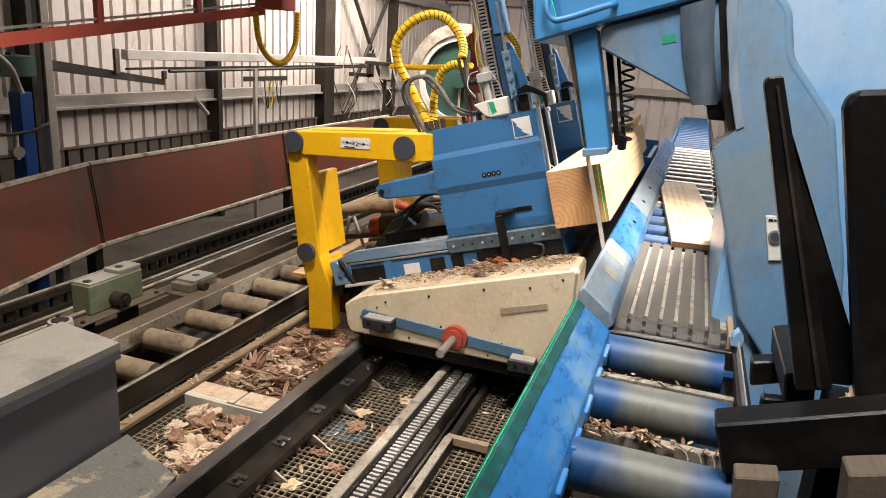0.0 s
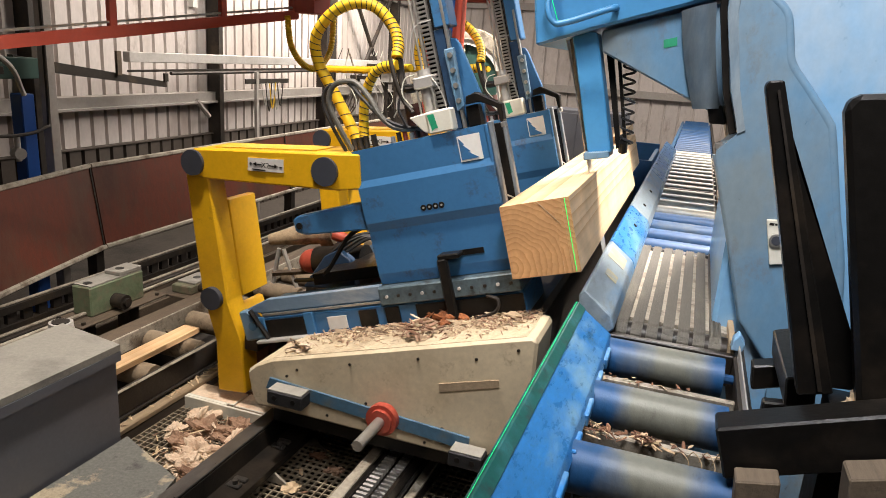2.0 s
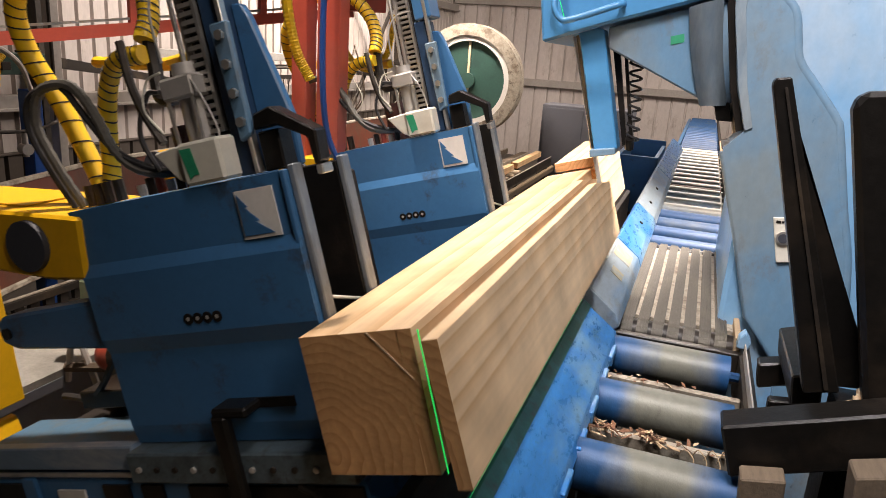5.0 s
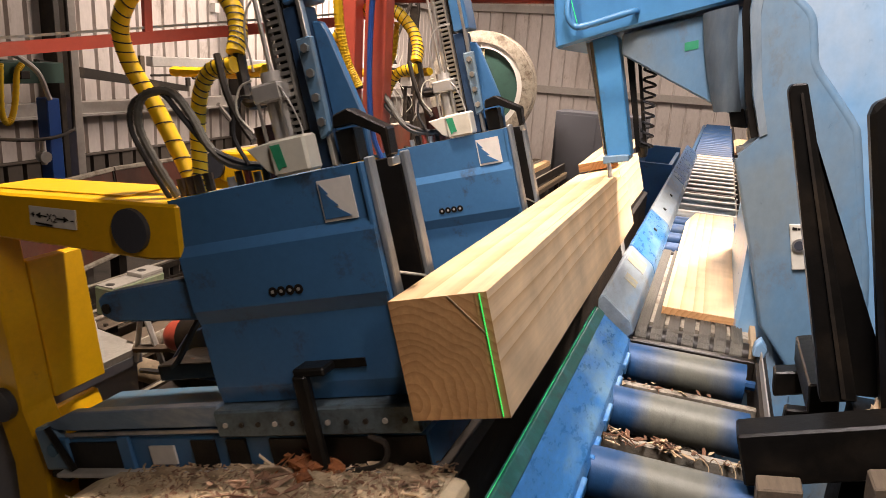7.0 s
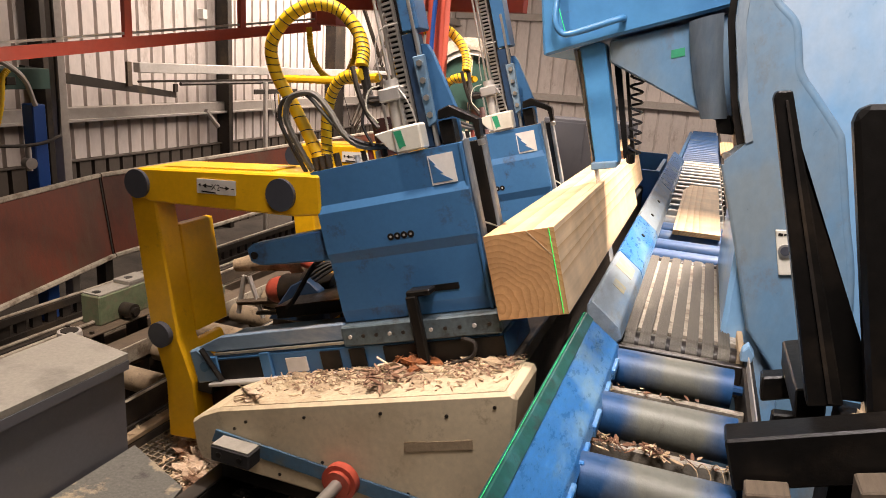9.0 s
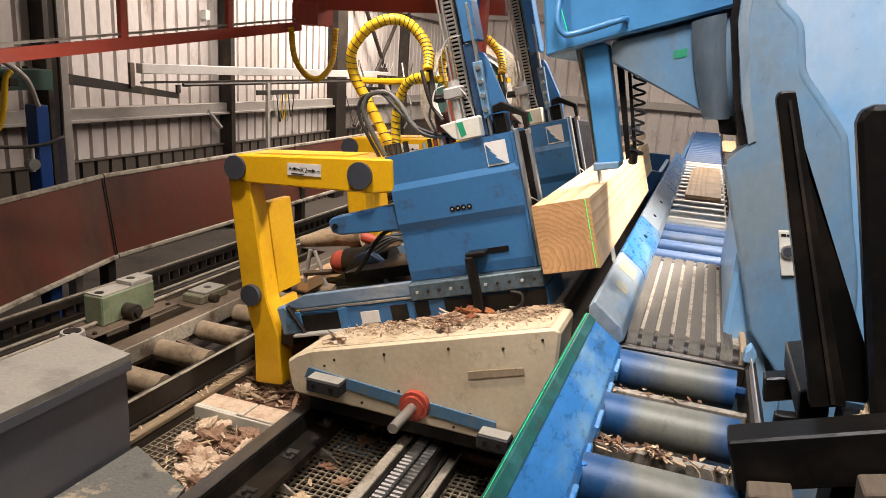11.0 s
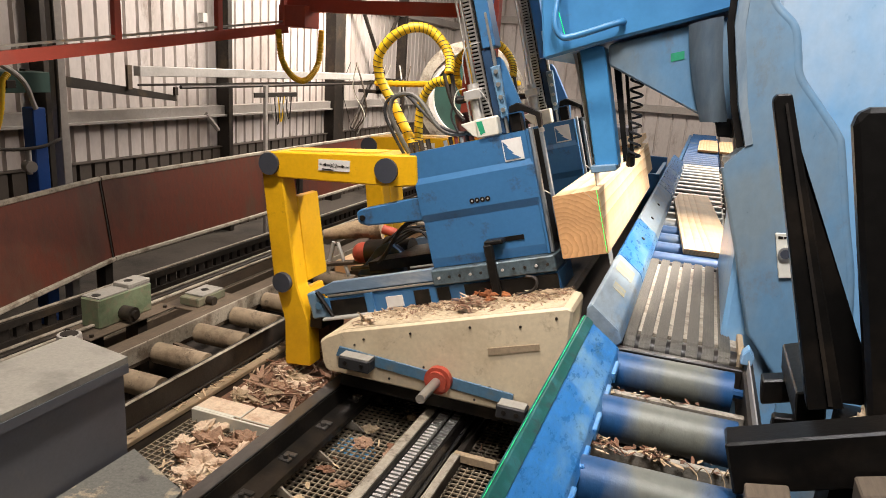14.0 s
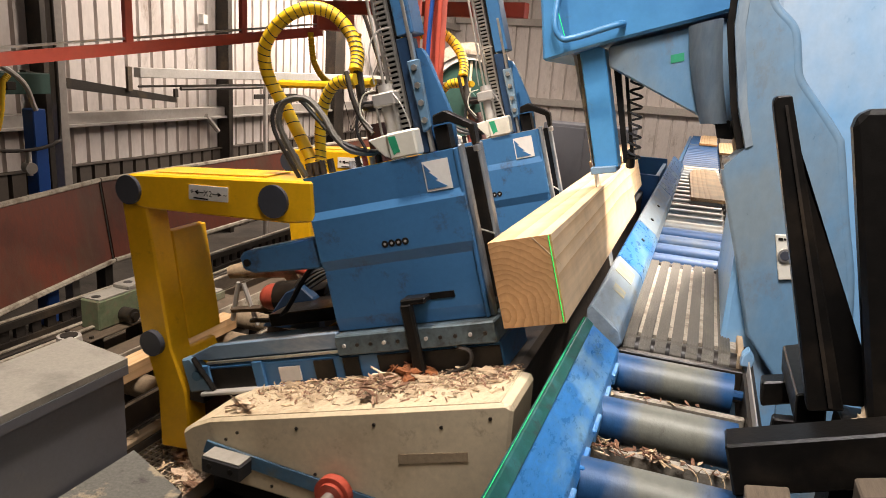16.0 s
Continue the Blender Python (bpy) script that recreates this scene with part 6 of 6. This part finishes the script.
part("hose", tube(B(), smooth_path([(-5.06, 4.015, 1.75), (-5.06, 3.965, 1.681), (-5.06, 3.928, 1.469), (-5.06, 3.88, 1.334), (-5.06, 3.831, 1.32), (-5.06, 3.807, 1.431), (-5.06, 3.83, 1.722), (-5.06, 3.833, 1.75)], 10), 0.022, 10, 0.004), YELLOW_HOSE, hh, smooth=True)
part("clamp", box(B(), -5.099, -5.03, 3.975, 4.055, 1.64, 1.70, 0.004), DARK, hh)
beam("wall_plate", WHITE, "small white plate on the wall", "notice", "", (-5.965, -5.885, 7.324, 7.404, 2.356, 2.466), bevel=0.002)
solid("knee_brace", tube(B(), [Vector((-5.82, 7.251, 1.266)), Vector((-5.82, 7.485, 1.059))], 0.03, 6), GIRT, "short galvanised knee brace below the girt", "brace", at=(-5.82, 7.251, 1.266))
# distribution boxes and pipes on the far west wall
wp = thing("pipe_cluster", (-4.6, 10.8, 0.8), "cluster of pale pipes and cables on a column", "pipes")
rnd = random.Random(5)
for k in range(9):
    x, y = -5.2 + rnd.uniform(-0.3, 0.5), 10.2 + rnd.uniform(-0.3, 1.5)
    part("cable", tube(B(), smooth_path([(x, y, 2.0), (x + rnd.uniform(-0.15, 0.15), y, 1.6), (x + rnd.uniform(-0.2, 0.2), y + 0.1, 1.2), (x + rnd.uniform(-0.1, 0.1), y + 0.1, 0.9)], 6), rnd.uniform(0.006, 0.014), 6), rnd.choice((GALV, DUSTY, DARK, PALE)), wp, smooth=True)
part("junction_box", box(B(), -5.05, -4.90, 10.95, 11.1, 1.50, 1.72, 0.006), GALV, wp)
part("conduit", cyl(B(), (-4.98, 11.02, -0.3), (-4.98, 11.02, 1.50), 0.03, 10), DARK, wp, smooth=True)
part("shelf_arm", box(B(), -5.3, -4.75, 10.9, 10.96, 1.72, 1.78, 0.004), DARK, wp)


# ---- motion ----
SLIDE = [
    (0, 0.0), (0.5, -0.203), (1, -0.429), (1.5, -0.667), (2, -0.921), (2.5, -1.177), (3, -1.423), (3.5, -1.681), (4, -1.94), (4.5, -2.20),
    (5.0, -2.44), (5.4, -2.565), (5.8, -2.58), (6.2, -2.49), (6.5, -2.376), (7, -2.161), (7.5, -1.965), (8, -1.746), (8.5, -1.538), (9, -1.333),
    (9.6, -1.11), (10.3, -0.88), (11.0, -0.68), (11.5, -0.547), (12, -0.421), (12.5, -0.26), (13, -0.042), (13.25, -0.01), (13.5, -0.07), (14, -0.357),
    (14.5, -0.6), (15, -0.864), (15.5, -1.128), (16, -1.382)]


def slide(t):
    for (a, p), (b, q) in zip(SLIDE, SLIDE[1:]):
        if a <= t <= b:
            return p + (q - p) * (t - a) / (b - a)
    return SLIDE[-1][1]


def leaning(u, s):
    x, z = lean(u, (V0 + V1) / 2)
    return pose(x, TB_Y + s, z, 0, -LEAN, 0)


def flat(x, y, rz=0.0):
    return pose(x, y, 1.011 + W_BOARD / 2, 0, -90, rz)


def fall(t0, s0, vs):
    """A board tips off the timber, slides down the guide and lies on the rollers."""
    x, z = lean(0.915, 0.12)
    return [(t0 + 0.12, pose(-0.315, TB_Y + s0, 1.345, 0, -22, 0)), (t0 + 0.27, pose(-0.225, TB_Y + s0, 1.235, 0, -42, 0)),
            (t0 + 0.42, pose(-0.10, TB_Y + s0 + 0.05 * vs, 1.12, 0, -66, 0))]


def motions():
    ox, oy, oz = ORIGIN["log_carriage"]
    walk(car, [(t, pose(ox, oy + s, oz)) for t, s in SLIDE])
    walk(rf, [(t, pose(*p0, 0, 0, 8.2 * s)) for t, s in SLIDE])
    # timber is set over by one board after each cut
    def core_u(t):
        base = 0.932 - W_CORE / 2
        if t <= 5.5:
            return base - 2 * W_BOARD
        if t <= 5.9:
            return base - 2 * W_BOARD + W_BOARD * (t - 5.5) / 0.4
        if t <= 13.5:
            return base - W_BOARD
        if t <= 14.0:
            return base - W_BOARD + W_BOARD * (t - 13.5) / 0.5
        return base
    times = sorted({t for t, s in SLIDE} | {4.8, 5.5, 5.9, 12.2, 12.4})
    walk(core, [(t, leaning(core_u(t), slide(t))) for t in times])
    sx, sz = lean(0.775, 0.305)
    walk(off, [(t, pose(sx, TB_Y + TB_L + 0.12 + slide(t), sz, 1.5, 90 - LEAN, 3)) for t in times])
    bx2, bz2 = lean(0.775, 0.14)
    walk(off_2, [(t, pose(bx2, TB_Y + TB_L + 0.16 + slide(t), bz2, 0, -LEAN, 0)) for t in times])
    walk(lz, [(t, leaning(0.915 if t <= 12.2 else core_u(t) + W_CORE / 2 - 0.007, slide(t) - 0.001)) for t in times])
    board_off = lambda t: core_u(t) + W_CORE / 2 + W_BOARD / 2
    # first board of the clip is already on the rollers
    walk(board_a, [(0, flat(0.125, 4.12, 5.0)), (0.5, flat(0.16, 4.24, 4.4)), (1.0, flat(0.215, 4.30, 3.0)), (1.5, flat(0.33, 4.36, 1.0)), (2.2, flat(0.40, 4.6, 0)), (4.0, flat(0.40, 7.5, 0)), (6.0, flat(0.40, 9.4, 0)), (16, flat(0.40, 11.6, 0))])
    rows = [(t, leaning(board_off(t) + W_BOARD, slide(t))) for t in times if t <= 4.8]
    rows += fall(4.98, slide(5.1) - 0.02, 0.3)
    rows += [(5.55, flat(0.02, 1.22)), (5.8, flat(0.04, 1.62)), (6.1, flat(0.05, 2.1)), (6.5, flat(0.05, 2.52)), (7.0, flat(0.045, 2.97)), (7.5, flat(0.04, 3.70)), (8.0, flat(0.045, 4.22)), (9.0, flat(0.045, 4.80)),
             (11.5, flat(0.045, 7.26)), (12.5, flat(0.08, 9.3)), (14.0, flat(0.08, 11.5)), (16.0, flat(0.08, 13.2))]
    walk(board_b, rows)
    rows = [(t, leaning(board_off(t), slide(t))) for t in times if t <= 12.2]
    rows += fall(12.2, -0.28, 0.3)
    rows += [(12.8, flat(0.07, 3.36)), (13.0, flat(0.125, 3.58, 4.5)), (13.5, flat(0.13, 3.98, 4.5)), (14.0, flat(0.13, 4.37, 4.3)), (14.5, flat(0.13, 4.91, 4.0)), (15.0, flat(0.12, 5.48, 3.0)), (16.0, flat(0.115, 6.6, 2.0))]
    walk(board_c, rows)
    lx, lz2, lz3 = -2.55, 0.375 + 0.016, 0.375 + 0.046
    walk(strip_1, [(0, pose(lx + 0.03, 4.2, lz2)), (0.3, pose(lx + 0.03, 3.75, lz2)), (0.5, pose(lx + 0.03, 3.30, lz2)), (1.0, pose(lx, 2.62, lz2)), (1.5, pose(lx, 2.34, lz2)), (2.0, pose(lx, 1.93, lz2)), (2.5, pose(lx, 1.2, lz2)), (3.0, pose(lx, 0.6, lz2)), (16, pose(lx, 0.55, lz2))])
    walk(beam_2, [(0, pose(lx, 8.8, lz3)), (10.6, pose(lx, 5.0, lz3)), (11.3, pose(lx, 3.45, lz3)), (11.5, pose(lx, 3.15, lz3)), (12.0, pose(lx, 2.48, lz3)), (12.5, pose(lx, 1.83, lz3)), (13.0, pose(lx, 1.18, lz3)), (13.5, pose(lx, 0.5, lz3)), (14.5, pose(lx, -1.0, lz3)), (16, pose(lx, -1.6, lz3))])
    walk(beam_3, [(0, pose(lx, 10.4, lz3)), (12.6, pose(lx, 7.2, lz3)), (14.2, pose(lx, 4.2, lz3)), (14.5, pose(lx - 0.03, 3.36, lz3)), (15.0, pose(lx - 0.03, 2.72, lz3)), (15.5, pose(lx - 0.03, 2.35, lz3)), (16, pose(lx - 0.03, 1.8, lz3))])


motions()
